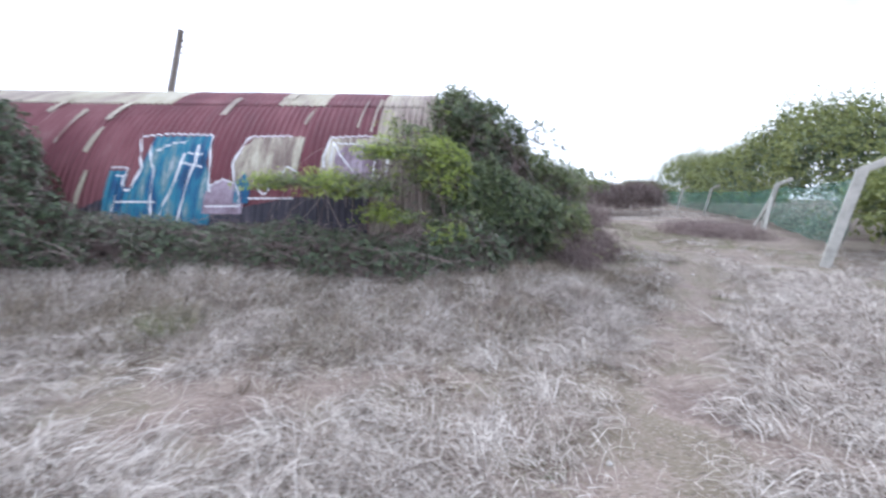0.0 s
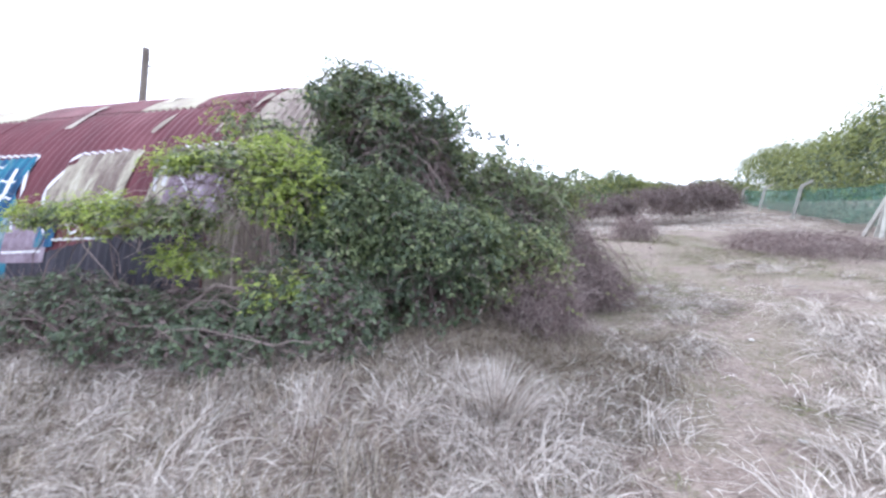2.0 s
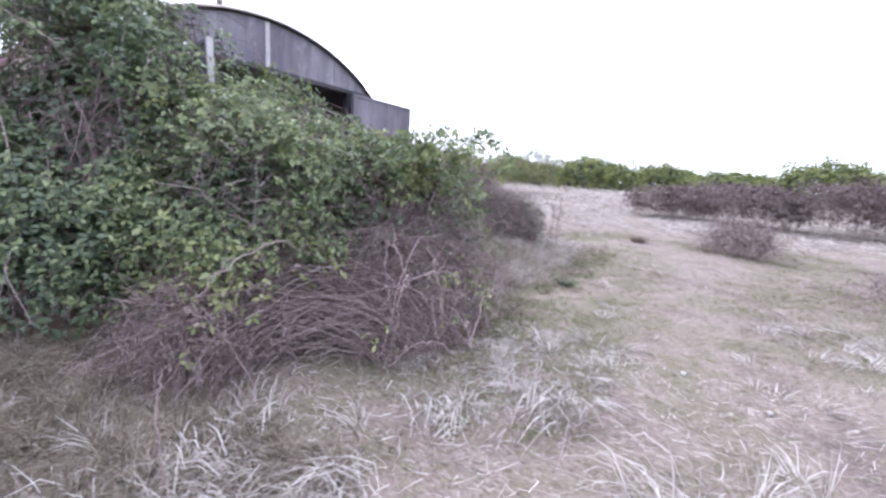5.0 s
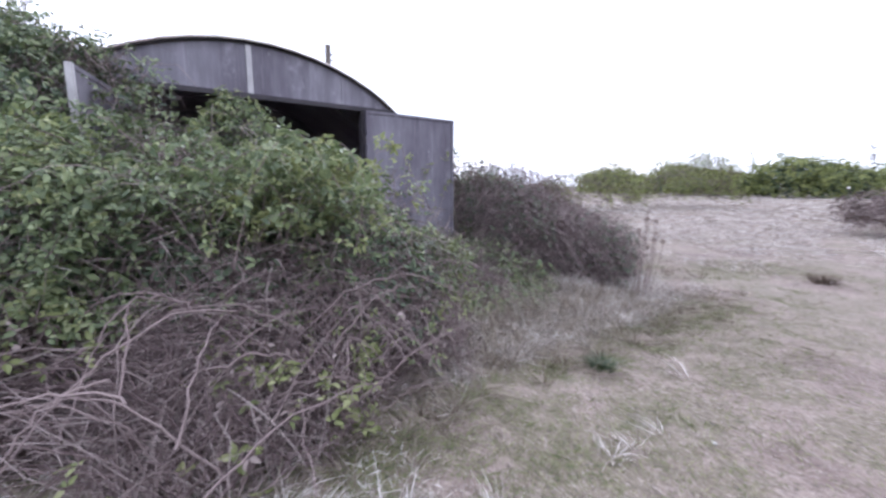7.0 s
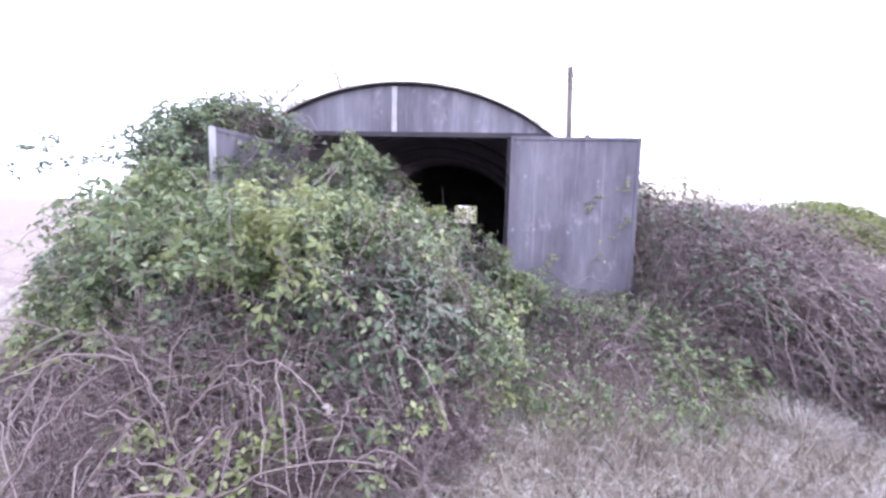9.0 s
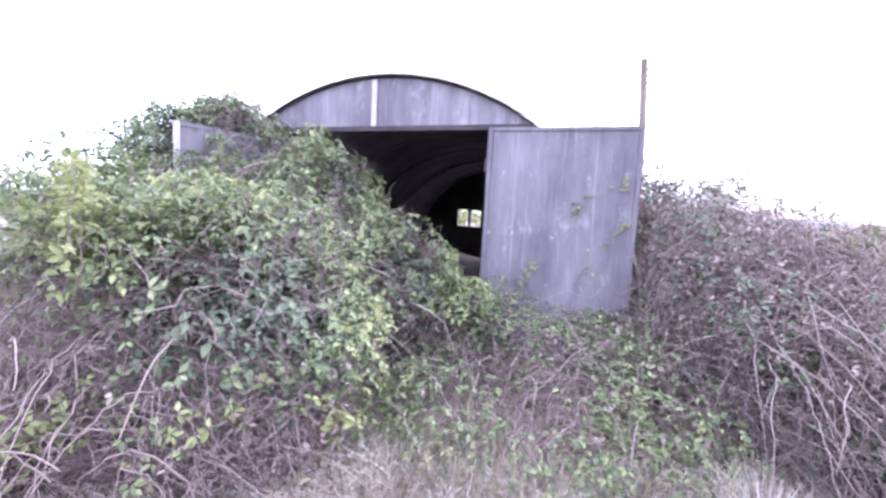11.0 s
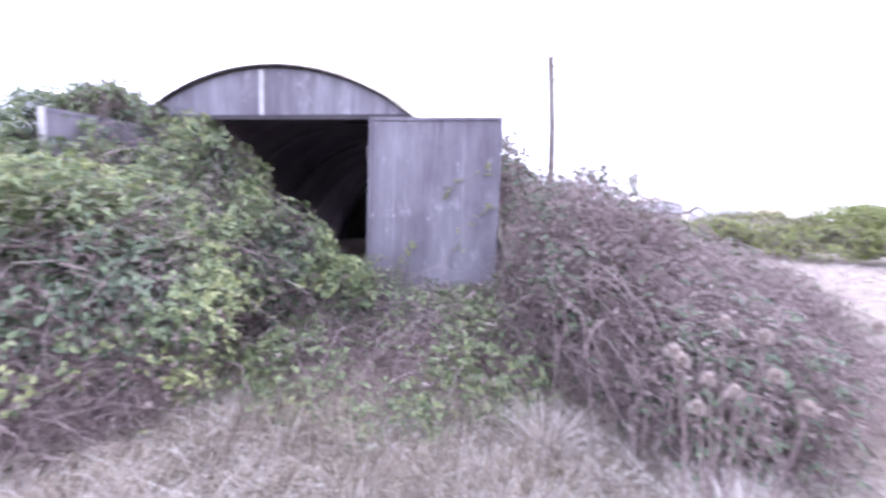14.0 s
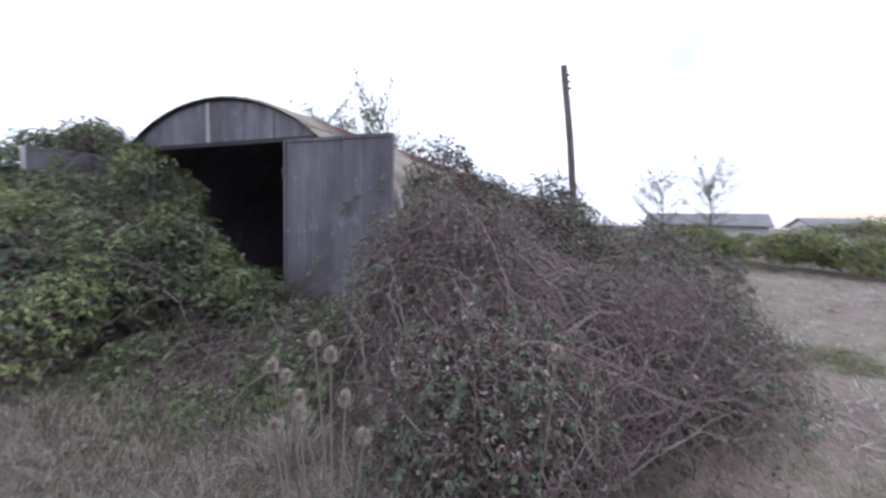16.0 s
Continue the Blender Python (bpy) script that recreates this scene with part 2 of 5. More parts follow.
M_STONE = material("pale_stone", [(0.3, (0.35, 0.33, 0.3)), (0.7, (0.62, 0.6, 0.56))], 8, 0.9, bump=0.4, per_object=0.3)
M_WALLW = material("white_render", [(0.3, (0.62, 0.61, 0.6)), (0.7, (0.8, 0.79, 0.78))], 1.5, 0.9, bump=0.1)
M_SLATE = material("grey_slate", [(0.3, (0.16, 0.15, 0.16)), (0.7, (0.27, 0.26, 0.27))], 2, 0.8, bump=0.3)
M_GLASSD = material("dark_pane", [(0.3, (0.02, 0.022, 0.025)), (0.7, (0.05, 0.055, 0.06))], 1, 0.15, bump=0, spec=0.6)
# brown of the dead clump; also colours the tufts that paint gap shade
M_CLOD = material("dead_clump", [(0.3, (0.06, 0.045, 0.035)), (0.7, (0.2, 0.15, 0.11))], 6, 0.95, bump=0.6)

# ---- mesh helpers ----


def link(name, bm, mat, parent=None, label=""):
    """Links a bmesh as one mesh object."""
    me = bpy.data.meshes.new(name)
    bm.to_mesh(me)
    bm.free()
    me.materials.append(mat)
    ob = new(name, me)
    if parent is not None:
        ob.parent = parent
    if label:
        ob["label"] = label
    return ob


def part(name, bm, mat, parent, label=""):
    return link(name, bm, mat, parent, label)


def raw(name, verts, faces, mat, parent=None, smooth=False):
    me = bpy.data.meshes.new(name)
    me.from_pydata(verts, [], faces)
    me.materials.append(mat)
    if smooth:
        me.polygons.foreach_set("use_smooth", [True] * len(me.polygons))
    ob = new(name, me)
    if parent is not None:
        ob.parent = parent
    return ob


def arrays(name, v, f, mat, parent=None, smooth=False):
    """A mesh from numpy arrays: v (n, 3), f (m, 3 or 4)."""
    me = bpy.data.meshes.new(name)
    k = f.shape[1]
    me.vertices.add(len(v))
    me.vertices.foreach_set("co", np.ascontiguousarray(v, dtype=np.float32).ravel())
    me.loops.add(f.size)
    me.loops.foreach_set("vertex_index", np.ascontiguousarray(f, dtype=np.int32).ravel())
    me.polygons.add(len(f))
    me.polygons.foreach_set("loop_start", np.arange(0, f.size, k, dtype=np.int32))
    if smooth:
        me.polygons.foreach_set("use_smooth", np.ones(len(f), dtype=bool))
    me.update(calc_edges=True)
    me.materials.append(mat)
    ob = new(name, me)
    if parent is not None:
        ob.parent = parent
    return ob


def box(bm, x0, y0, z0, x1, y1, z1, bevel=0.0):
    r = bmesh.ops.create_cube(bm, size=1)
    vs = r["verts"]
    bmesh.ops.transform(bm, verts=vs, matrix=Matrix.LocRotScale(((x0 + x1) / 2, (y0 + y1) / 2, (z0 + z1) / 2), None, (x1 - x0, y1 - y0, z1 - z0)))
    if bevel:
        es = list({e for v in vs for e in v.link_edges})
        bmesh.ops.bevel(bm, geom=es, offset=bevel, segments=2, affect="EDGES")
    return bm


def boxed(*a, bevel=0.0):
    return box(bmesh.new(), *a, bevel=bevel)


def thing(name, at, label, category, group="", kind=""):
    e = new(name)
    e.empty_display_size = 0.2
    e.location = at
    return tagged(e, label, category, group, kind)


rng = np.random.default_rng(7)


def unit(v):
    return v / np.maximum(np.linalg.norm(v, axis=-1, keepdims=True), 1e-9)


def leaves(p, nrm, size, mat, name, parent, width=0.54, sides=3, spread=0.9, seed=1):
    """Leaflets at p facing about nrm: each a folded, pointed blade of six corners; sides leaflets a stalk."""
    g = np.random.default_rng(seed)
    n = len(p)
    nrm = unit(nrm + g.normal(0, 0.45, (n, 3)))
    t = unit(np.cross(nrm, g.normal(0, 1, (n, 3))))
    b = np.cross(nrm, t)
    vs, fs = [], []
    for k in range(sides):
        a = (k - (sides - 1) / 2) * 1.25 + g.normal(0, 0.15, n)
        d = t * np.cos(a)[:, None] + b * np.sin(a)[:, None] - nrm * g.uniform(0, 0.35, n)[:, None]
        w = np.cross(nrm, d)
        L = (size * g.uniform(0.7, 1.15, n))[:, None]
        W = L * width * 0.5
        o = p + d * L * 0.15
        dip = nrm * L * 0.12
        q = np.stack([o, o + d * L * 0.35 + w * W + dip, o + d * L * 0.72 + w * W * 0.75 + dip * 0.6, o + d * L - dip * 0.8,
                      o + d * L * 0.72 - w * W * 0.75 + dip * 0.6, o + d * L * 0.35 - w * W + dip], 1)
        base = (np.arange(n) * 6 + k * 6 * n)[:, None]
        vs.append(q.reshape(-1, 3))
        fs.append(np.concatenate([base + [0, 1, 2], base + [0, 2, 3], base + [0, 3, 4], base + [0, 4, 5]], 0))
    return arrays(name, np.concatenate(vs), np.concatenate(fs), mat, parent)


def tubes(lines, r0, r1, mat, name, parent=None, sides=3):
    """Tapered round stems along lines: (n, k, 3) array, radii per line."""
    n, k, _ = lines.shape
    tan = np.gradient(lines, axis=1)
    tan = unit(tan)
    ref = np.where(np.abs(tan[..., 2:3]) > 0.9, np.array([1.0, 0, 0]), np.array([0, 0, 1.0]))
    u = unit(np.cross(tan, ref))
    w = np.cross(tan, u)
    s = np.linspace(0, 1, k)[None, :, None]
    rad = np.asarray(r0).reshape(-1, 1, 1) * (1 - s) + np.asarray(r1).reshape(-1, 1, 1) * s
    rings = []
    for j in range(sides):
        a = 2 * math.pi * j / sides
        rings.append(lines + (u * math.cos(a) + w * math.sin(a)) * rad)
    v = np.stack(rings, 2).reshape(-1, 3)
    base = (np.arange(n)[:, None] * k + np.arange(k - 1)[None, :]).reshape(-1, 1) * sides
    fs = []
    for j in range(sides):
        j2 = (j + 1) % sides
        fs.append(np.concatenate([base + j, base + j2, base + sides + j2, base + sides + j], 1))
    return arrays(name, v, np.concatenate(fs), mat, parent, smooth=True)


def ease(v, a, b):
    q = np.clip((v - a) / (b - a), 0, 1)
    return q * q * (3 - 2 * q)


def gz(x, y):
    """Height of the ground: it climbs gently to the north, softly uneven."""
    x, y = np.asarray(x, dtype=float), np.asarray(y, dtype=float)
    base = -0.33 + 0.33 * ease(y, -4.6, -0.6) + 0.5 * ease(np.hypot(x - 2, y), 14, 60)
    base = base + 0.34 * ease(y, -4.5, -3.0) * (1 - ease(y, -2.0, 0.0)) * (1 - ease(x, 1.0, 2.6))
    return base + 0.03 * np.sin(x * 0.9 + 1.0) * np.cos(y * 0.7) + 0.02 * np.sin(x * 2.3 + y * 1.7)


def wob(p, f=2.0):
    """A smooth lumpy field over places, about -1 to 1."""
    return (np.sin(p[:, 0] * f + 1.3 * np.sin(p[:, 1] * f * 0.7)) + np.sin(p[:, 1] * f * 1.1 + 2 + np.sin(p[:, 2] * f)) + np.sin(p[:, 2] * f * 1.3 + p[:, 0] * f * 0.6)) / 3


def ribbons(lines, width, mat, name, parent=None, seed=1):
    """Flat tapering blades along lines (n, k, 3)."""
    g = np.random.default_rng(seed)
    n, k, _ = lines.shape
    tan = unit(np.gradient(lines, axis=1))
    side = unit(np.cross(tan, g.normal(0, 1, (n, 1, 3)) * [0.4, 0.4, 1.0]))
    taper = np.linspace(1, 0.12, k)[None, :, None] * np.asarray(width).reshape(-1, 1, 1)
    v = np.stack([lines - side * taper / 2, lines + side * taper / 2], 2).reshape(-1, 3)
    base = (np.arange(n)[:, None] * k + np.arange(k - 1)[None, :]).reshape(-1, 1) * 2
    return arrays(name, v, np.concatenate([base, base + 1, base + 3, base + 2], 1), mat, parent)


# ---- ground ----
def axis(lo, hi, step, far):
    near = np.arange(lo, hi + step / 2, step)
    out, s, e = [], step, hi
    while e < far:
        s *= 1.3
        e += s
        out.append(e)
    left = [lo - (q - hi) for q in out]
    return np.concatenate([left[::-1], near, out])


gx, gy = axis(-6, 9, 0.15, 1500), axis(-9, 10, 0.15, 1500)
XX, YY = np.meshgrid(gx, gy, indexing="ij")
ZZ = gz(XX, YY) + 0.010 * np.sin(XX * 11 + 3 * np.sin(YY * 5)) * np.cos(YY * 13)
nx, ny = XX.shape
ii = (np.arange(nx - 1)[:, None] * ny + np.arange(ny - 1)[None, :]).reshape(-1, 1)
ground = arrays("ground", np.stack([XX, YY, ZZ], -1).reshape(-1, 3), np.concatenate([ii, ii + ny, ii + ny + 1, ii + 1], 1), M_SOIL, smooth=True)
tagged(ground, "dry earth with trodden straw and sparse grass", "ground", kind="structure")

# ---- the hut: half-round corrugated roof, flat steel gable, two steel doors ----
R, CY, HUT_L, LINTEL, PITCH, AMP = 2.74, 0.08, 8.0, 2.19, 0.09, 0.013


def skin(x, a, lift=0.0):
    """A place on the corrugated skin: x along the hut, a degrees from the south ground over the ridge."""
    x, a = np.asarray(x, dtype=float), np.radians(np.asarray(a, dtype=float))
    r = R + lift + AMP * np.sin(2 * math.pi * x / PITCH)
    return np.stack([x + 0 * a, CY - r * np.cos(a), r * np.sin(a)], -1)


def roof_sheet(x0, x1, a0, a1, mat, lift=0.0):
    """One corrugated sheet bent round the arch, with its own thickness."""
    nx, na = max(int((x1 - x0) / PITCH * 6), 6), max(int((a1 - a0) / 5), 3)
    xs, an = np.linspace(x0, x1, nx + 1), np.linspace(a0, a1, na + 1)
    X, A = np.meshgrid(xs, an, indexing="ij")
    v = np.concatenate([skin(X, A, lift).reshape(-1, 3), skin(X, A, lift - 0.005).reshape(-1, 3)])
    i = (np.arange(nx)[:, None] * (na + 1) + np.arange(na)[None]).reshape(-1, 1)
    f = np.concatenate([i, i + na + 1, i + na + 2, i + 1], 1)
    half = (nx + 1) * (na + 1)
    e0 = (np.arange(nx) * (na + 1)).reshape(-1, 1)
    e1 = e0 + na
    rim = [np.concatenate([e, e + na + 1, e + na + 1 + half, e + half], 1) for e in (e0, e1)]
    r0 = np.arange(na).reshape(-1, 1)
    r1 = r0 + nx * (na + 1)
    rim += [np.concatenate([e, e + 1, e + 1 + half, e + half], 1) for e in (r0, r1)]
    return arrays("corrugated_sheet", v, np.concatenate([f, f[:, ::-1] + half, *rim]), mat, None, smooth=True)


hut = thing("arched_hut", (0, CY, 0), "old half-round corrugated steel hut, rusty red with graffiti", "hut")


def under(ob, parent=hut):
    ob.parent = parent
    ob.matrix_parent_inverse = Matrix.Translation(-parent.location)
    return ob


bays = 10
for k in range(bays):
    x1 = 0.06 - k * HUT_L / bays
    x0 = x1 - HUT_L / bays - 0.06
    for j, (a0, a1) in enumerate(((-6, 60), (57, 123), (120, 186))):
        pale = (k == 0) or (j == 2 and k < 4) or (j == 1 and k > 4) or (j == 1 and k == 2)
        sheet = roof_sheet(x0, x1, a0, a1, M_GREYSHEET if pale else M_RUST, 0.010 * (j == 1) + 0.004 * (k % 2))
        under(sheet)
        if pale:
            sheet["label"] = "faded pale corrugated sheet"


def gable(x0, x1, holes, mat, name, gap=-0.012):
    """A half-round end wall with upright openings (y0, y1, z0, z1) cut through."""
    bm = bmesh.new()
    rim = R - AMP + gap
    cuts = sorted({-rim, rim, *[h[0] - CY for h in holes], *[h[1] - CY for h in holes], *np.linspace(-rim, rim, 41)})
    for a, b in zip(cuts, cuts[1:]):
        if b - a < 1e-4:
            continue
        m = (a + b) / 2 + CY
        spans, z = [], -0.3
        for h in sorted([h for h in holes if h[0] < m < h[1]], key=lambda h: h[2]):
            if h[2] > z + 1e-4:
                spans.append((z, h[2], False))
            z = h[3]
        spans.append((z, None, True))
        for lo, hi, arch in spans:
            za, zb = (math.sqrt(max(rim ** 2 - a * a, 0)), math.sqrt(max(rim ** 2 - b * b, 0))) if arch else (hi, hi)
            if min(za, zb) < lo - 1e-4:
                continue
            v = [bm.verts.new(q) for q in ((x0, a + CY, lo), (x0, b + CY, lo), (x0, b + CY, zb), (x0, a + CY, za), (x1, a + CY, lo), (x1, b + CY, lo), (x1, b + CY, zb), (x1, a + CY, za))]
            for f in ((3, 2, 1, 0), (4, 5, 6, 7), (0, 1, 5, 4), (1, 2, 6, 5), (2, 3, 7, 6), (3, 0, 4, 7)):
                bm.faces.new([v[i] for i in f])
    bmesh.ops.remove_doubles(bm, verts=bm.verts, dist=1e-4)
    bmesh.ops.recalc_face_normals(bm, faces=bm.faces)
    return under(link(name, bm, mat))


D0, D1 = -1.06, 1.26
gable(-0.05, 0.0, [(D0, D1, -0.3, LINTEL)], M_DOOR, "front_wall")
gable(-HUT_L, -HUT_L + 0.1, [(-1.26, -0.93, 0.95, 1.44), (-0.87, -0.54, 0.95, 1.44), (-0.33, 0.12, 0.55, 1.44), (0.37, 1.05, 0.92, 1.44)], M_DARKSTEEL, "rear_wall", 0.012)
under(part("batten", boxed(0.0, -0.028, LINTEL + 0.03, 0.025, 0.028, 2.70, bevel=0.005), M_TRIM, None, "pale upright batten"))
under(part("batten", boxed(0.0, 1.0, LINTEL + 0.03, 0.012, 1.03, 2.52, bevel=0.003), M_DOOR, None))
under(part("lintel", boxed(0.0, D0 - 0.08, LINTEL - 0.025, 0.045, 1.7, LINTEL + 0.028, bevel=0.005), M_DARKSTEEL, None, "dark steel door head"))
for y in (D0, D1):
    under(part("door_jamb", boxed(-0.05, y - 0.03, -0.2, 0.03, y + 0.03, LINTEL - 0.025, bevel=0.004), M_DARKSTEEL, None))
# thin rim angle round the arch of the gable
rimline = np.array([[(0.03, CY - (R - 0.01) * math.cos(a), (R - 0.01) * math.sin(a)) for a in np.radians(np.linspace(20, 160, 40))]])
under(tubes(rimline, [0.016], [0.016], M_DARKSTEEL, "rim_angle", None, sides=4))
# ribs inside, in the lining's haze tint
for x in np.arange(-0.9, -HUT_L, -1.6):
    rib = np.array([[(x, CY - (R - 0.13) * math.cos(a), (R - 0.13) * math.sin(a)) for a in np.radians(np.linspace(2, 178, 30))]])
    under(tubes(rib, [0.025], [0.025], M_HAZELINING, "steel_rib", None, sides=4))
# lining added to brighten the inside, its tint standing for haze
for x1 in np.arange(-0.1, -HUT_L + 0.2, -1.6):
    xs, an = np.linspace(x1, max(x1 - 1.59, -HUT_L + 0.12), 5), np.radians(np.linspace(1, 179, 41))
    X, A = np.meshgrid(xs, an, indexing="ij")
    v = np.concatenate([np.stack([X, CY - q * np.cos(A), q * np.sin(A)], -1).reshape(-1, 3) for q in (R - 0.1, R - 0.104)])
    i = (np.arange(4)[:, None] * 41 + np.arange(40)[None]).reshape(-1, 1)
    f = np.concatenate([i, i + 41, i + 42, i + 1], 1)
    under(arrays("lining_sheet", v, np.concatenate([f, f[:, ::-1] + 205]), M_HAZELINING, None, smooth=True))["label"] = "added inner lining tinted like the haze inside"
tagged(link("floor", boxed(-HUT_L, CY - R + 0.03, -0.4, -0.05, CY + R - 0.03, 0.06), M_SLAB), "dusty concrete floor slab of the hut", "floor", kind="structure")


def steel_door(hinge, end, height, label, edge):
    """A flat sheet door on an angle frame, its foot in the weeds."""
    h, e = Vector((*hinge, 0)), Vector((*end, 0))
    w = (e - h).length
    z0 = float(gz(*end)) - 0.02
    d = thing("steel_door", (*hinge, z0), label, "door")
    d.rotation_euler = (0, 0, math.atan2(e.y - h.y, e.x - h.x))
    height -= z0
    part("panel", boxed(0.02, -0.010, 0.0, w - 0.02, 0.010, height, bevel=0.002), M_DOOR, d)
    for x in (0.0, w - 0.04):
        part("frame_rail", boxed(x, -0.024, 0, x + 0.04, 0.018, height, bevel=0.004), edge if x else M_DOOR, d, "weathered edge rail" if x else "")
    for z in (0.0, height - 0.035):
        part("frame_rail", boxed(0.04, -0.022, z, w - 0.04, 0.017, z + 0.035, bevel=0.004), M_DOOR, d)
    for z in (0.4, height - 0.35):
        bm = bmesh.new()
        bmesh.ops.create_cone(bm, cap_ends=True, segments=10, radius1=0.018, radius2=0.018, depth=0.12, matrix=Matrix.Translation((-0.012, 0, z)))
        part("hinge", bm, M_DARKSTEEL, d)
    return d


steel_door((0.09, D1), (0.075, 2.60), 2.175, "grey flat steel door standing fully open against the gable", M_DOOR)
steel_door((0.09, D0), (1.22, -1.30), 2.04, "flat steel door swung outward and swallowed by brambles", M_TRIM)
prop = thing("timber_prop", (-0.35, 2.95, 0), "pale timber prop leaning against the hut", "timber")
under(part("plank", boxed(-0.04, -0.02, -0.1, 0.04, 0.02, 1.75, bevel=0.006), M_TRIM, None), prop)
prop.children[0].matrix_parent_inverse = Matrix()
prop.rotation_euler = (radians(18), 0, 0)


# graffiti: paint skins on the corrugated side, following its waves
def paint(x0, x1, low, high, mat, name, lift):
    """A painted field between lower and upper edges (angles along x), lying on the sheet."""
    n = max(int((x1 - x0) / PITCH * 6), 8)
    xs = np.linspace(x0, x1, n + 1)
    lo, hi = np.interp(xs, *zip(*low)), np.interp(xs, *zip(*high))
    m = 8
    T = np.linspace(0, 1, m + 1)[None, :]
    A = lo[:, None] * (1 - T) + hi[:, None] * T
    v = skin(np.repeat(xs[:, None], m + 1, 1), A, lift).reshape(-1, 3)
    i = (np.arange(n)[:, None] * (m + 1) + np.arange(m)[None]).reshape(-1, 1)
    return under(arrays(name, v, np.concatenate([i, i + m + 1, i + m + 2, i + 1], 1), mat, None, smooth=True))


def stroke(pts, mat, w=0.022, lift=0.026):
    """A sprayed line along (x, angle) points on the sheet."""
    xs, an = [], []
    for (xa, aa), (xb, ab) in zip(pts, pts[1:]):
        n = max(int(max(abs(xb - xa) / 0.012, abs(ab - aa) / 1.0)), 2)
        xs += list(np.linspace(xa, xb, n, endpoint=False))
        an += list(np.linspace(aa, ab, n, endpoint=False))
    xs, an = np.array(xs + [pts[-1][0]]), np.array(an + [pts[-1][1]])
    dx, da = np.gradient(xs), np.gradient(an) * math.radians(1) * R
    ln = np.maximum(np.hypot(dx, da), 1e-6)
    ox, oa = -da / ln * w / 2, dx / ln * w / 2 / (math.radians(1) * R)
    v = np.stack([skin(xs - ox, an - oa, lift), skin(xs + ox, an + oa, lift)], 1).reshape(-1, 3)
    i = (np.arange(len(xs) - 1) * 2).reshape(-1, 1)
    return under(arrays("paint_line", v, np.concatenate([i, i + 1, i + 3, i + 2], 1), mat, None))


paint(-4.65, -0.75, [(-4.65, 4), (-0.75, 4)], [(-4.65, 14), (-4.2, 19), (-3.0, 18), (-2.4, 17), (-1.7, 20), (-0.75, 21)], M_BLACKP, "paint_field", 0.018)
paint(-4.2, -2.8, [(-4.2, 12), (-2.8, 12)], [(-4.2, 27), (-3.98, 27), (-3.96, 22), (-3.86, 22), (-3.82, 28), (-3.97 + 0.2, 39), (-3.0, 39.5), (-2.95, 30), (-2.8, 21)], M_BLUE, "paint_field", 0.021)
paint(-2.58, -1.72, [(-2.58, 28), (-2.5, 22), (-1.72, 24)], [(-2.58, 30), (-2.52, 35), (-2.4, 39), (-1.72, 39.8)], M_CREAM, "paint_field", 0.021)
paint(-1.42, -0.5, [(-1.42, 24), (-0.5, 24)], [(-1.42, 33), (-1.36, 39.4), (-0.5, 39.5)], M_CREAM, "paint_field", 0.021)
paint(-1.25, -0.62, [(-1.25, 23), (-0.62, 23)], [(-1.25, 34), (-1.1, 36.5), (-0.62, 36.5)], M_LILAC, "paint_field", 0.0235)
paint(-2.9, -2.38, [(-2.9, 15), (-2.38, 15)], [(-2.9, 20), (-2.8, 23.5), (-2.66, 24.6), (-2.45, 22.5), (-2.38, 19)], M_LILAC, "paint_field", 0.0235)
paint(-2.5, -2.3, [(-2.5, 18), (-2.3, 18)], [(-2.5, 24), (-2.4, 27), (-2.3, 22)], M_BLUE, "paint_field", 0.0238)
for pts in ([(-4.19, 28), (-3.97, 27.9), (-4.0, 23.2), (-3.93, 21), (-3.86, 21.6), (-3.80, 28), (-3.97, 38.8), (-3.62, 40.1), (-3.0, 39.9), (-2.9, 29.7), (-2.83, 21.1)],
            [(-3.78, 36.3), (-3.72, 31), (-3.63, 27.6), (-3.55, 14)], [(-3.7, 33), (-3.5, 36.5), (-3.3, 37)], [(-3.45, 14), (-3.3, 24), (-3.28, 33)], [(-3.2, 13), (-3.1, 30), (-3.12, 36)],
            [(-3.32, 30), (-3.0, 28.5)], [(-3.25, 33), (-3.03, 32.6)], [(-2.53, 24), (-2.59, 29.8), (-2.53, 35.7), (-2.46, 39.4), (-1.88, 39.9)], [(-2.85, 22.8), (-2.68, 24.8), (-2.5, 23.5), (-2.43, 20), (-2.42, 17.5)],
            [(-1.38, 29), (-1.40, 32.1), (-1.36, 39.4), (-0.88, 40.3), (-0.54, 39)], [(-1.3, 30), (-1.3, 37.9), (-1.19, 33.2), (-0.98, 27.7)], [(-1.25, 37.2), (-0.62, 36.8)],
            [(-4.07, 17.8), (-3.52, 18)], [(-2.31, 19.4), (-1.72, 19.6)], [(-2.2, 22), (-2.12, 25), (-2.05, 22), (-2.12, 20.5), (-2.2, 22)], [(-4.1, 25.5), (-4.0, 25.2)], [(-4.12, 8), (-4.05, 20)], [(-2.85, 17), (-2.4, 17.2)],
            [(-1.98, 25), (-1.85, 29), (-1.7, 27)], [(-0.72, 26), (-0.70, 37)], [(-0.55, 25), (-0.54, 36)]):
    stroke(pts, M_WHITE)
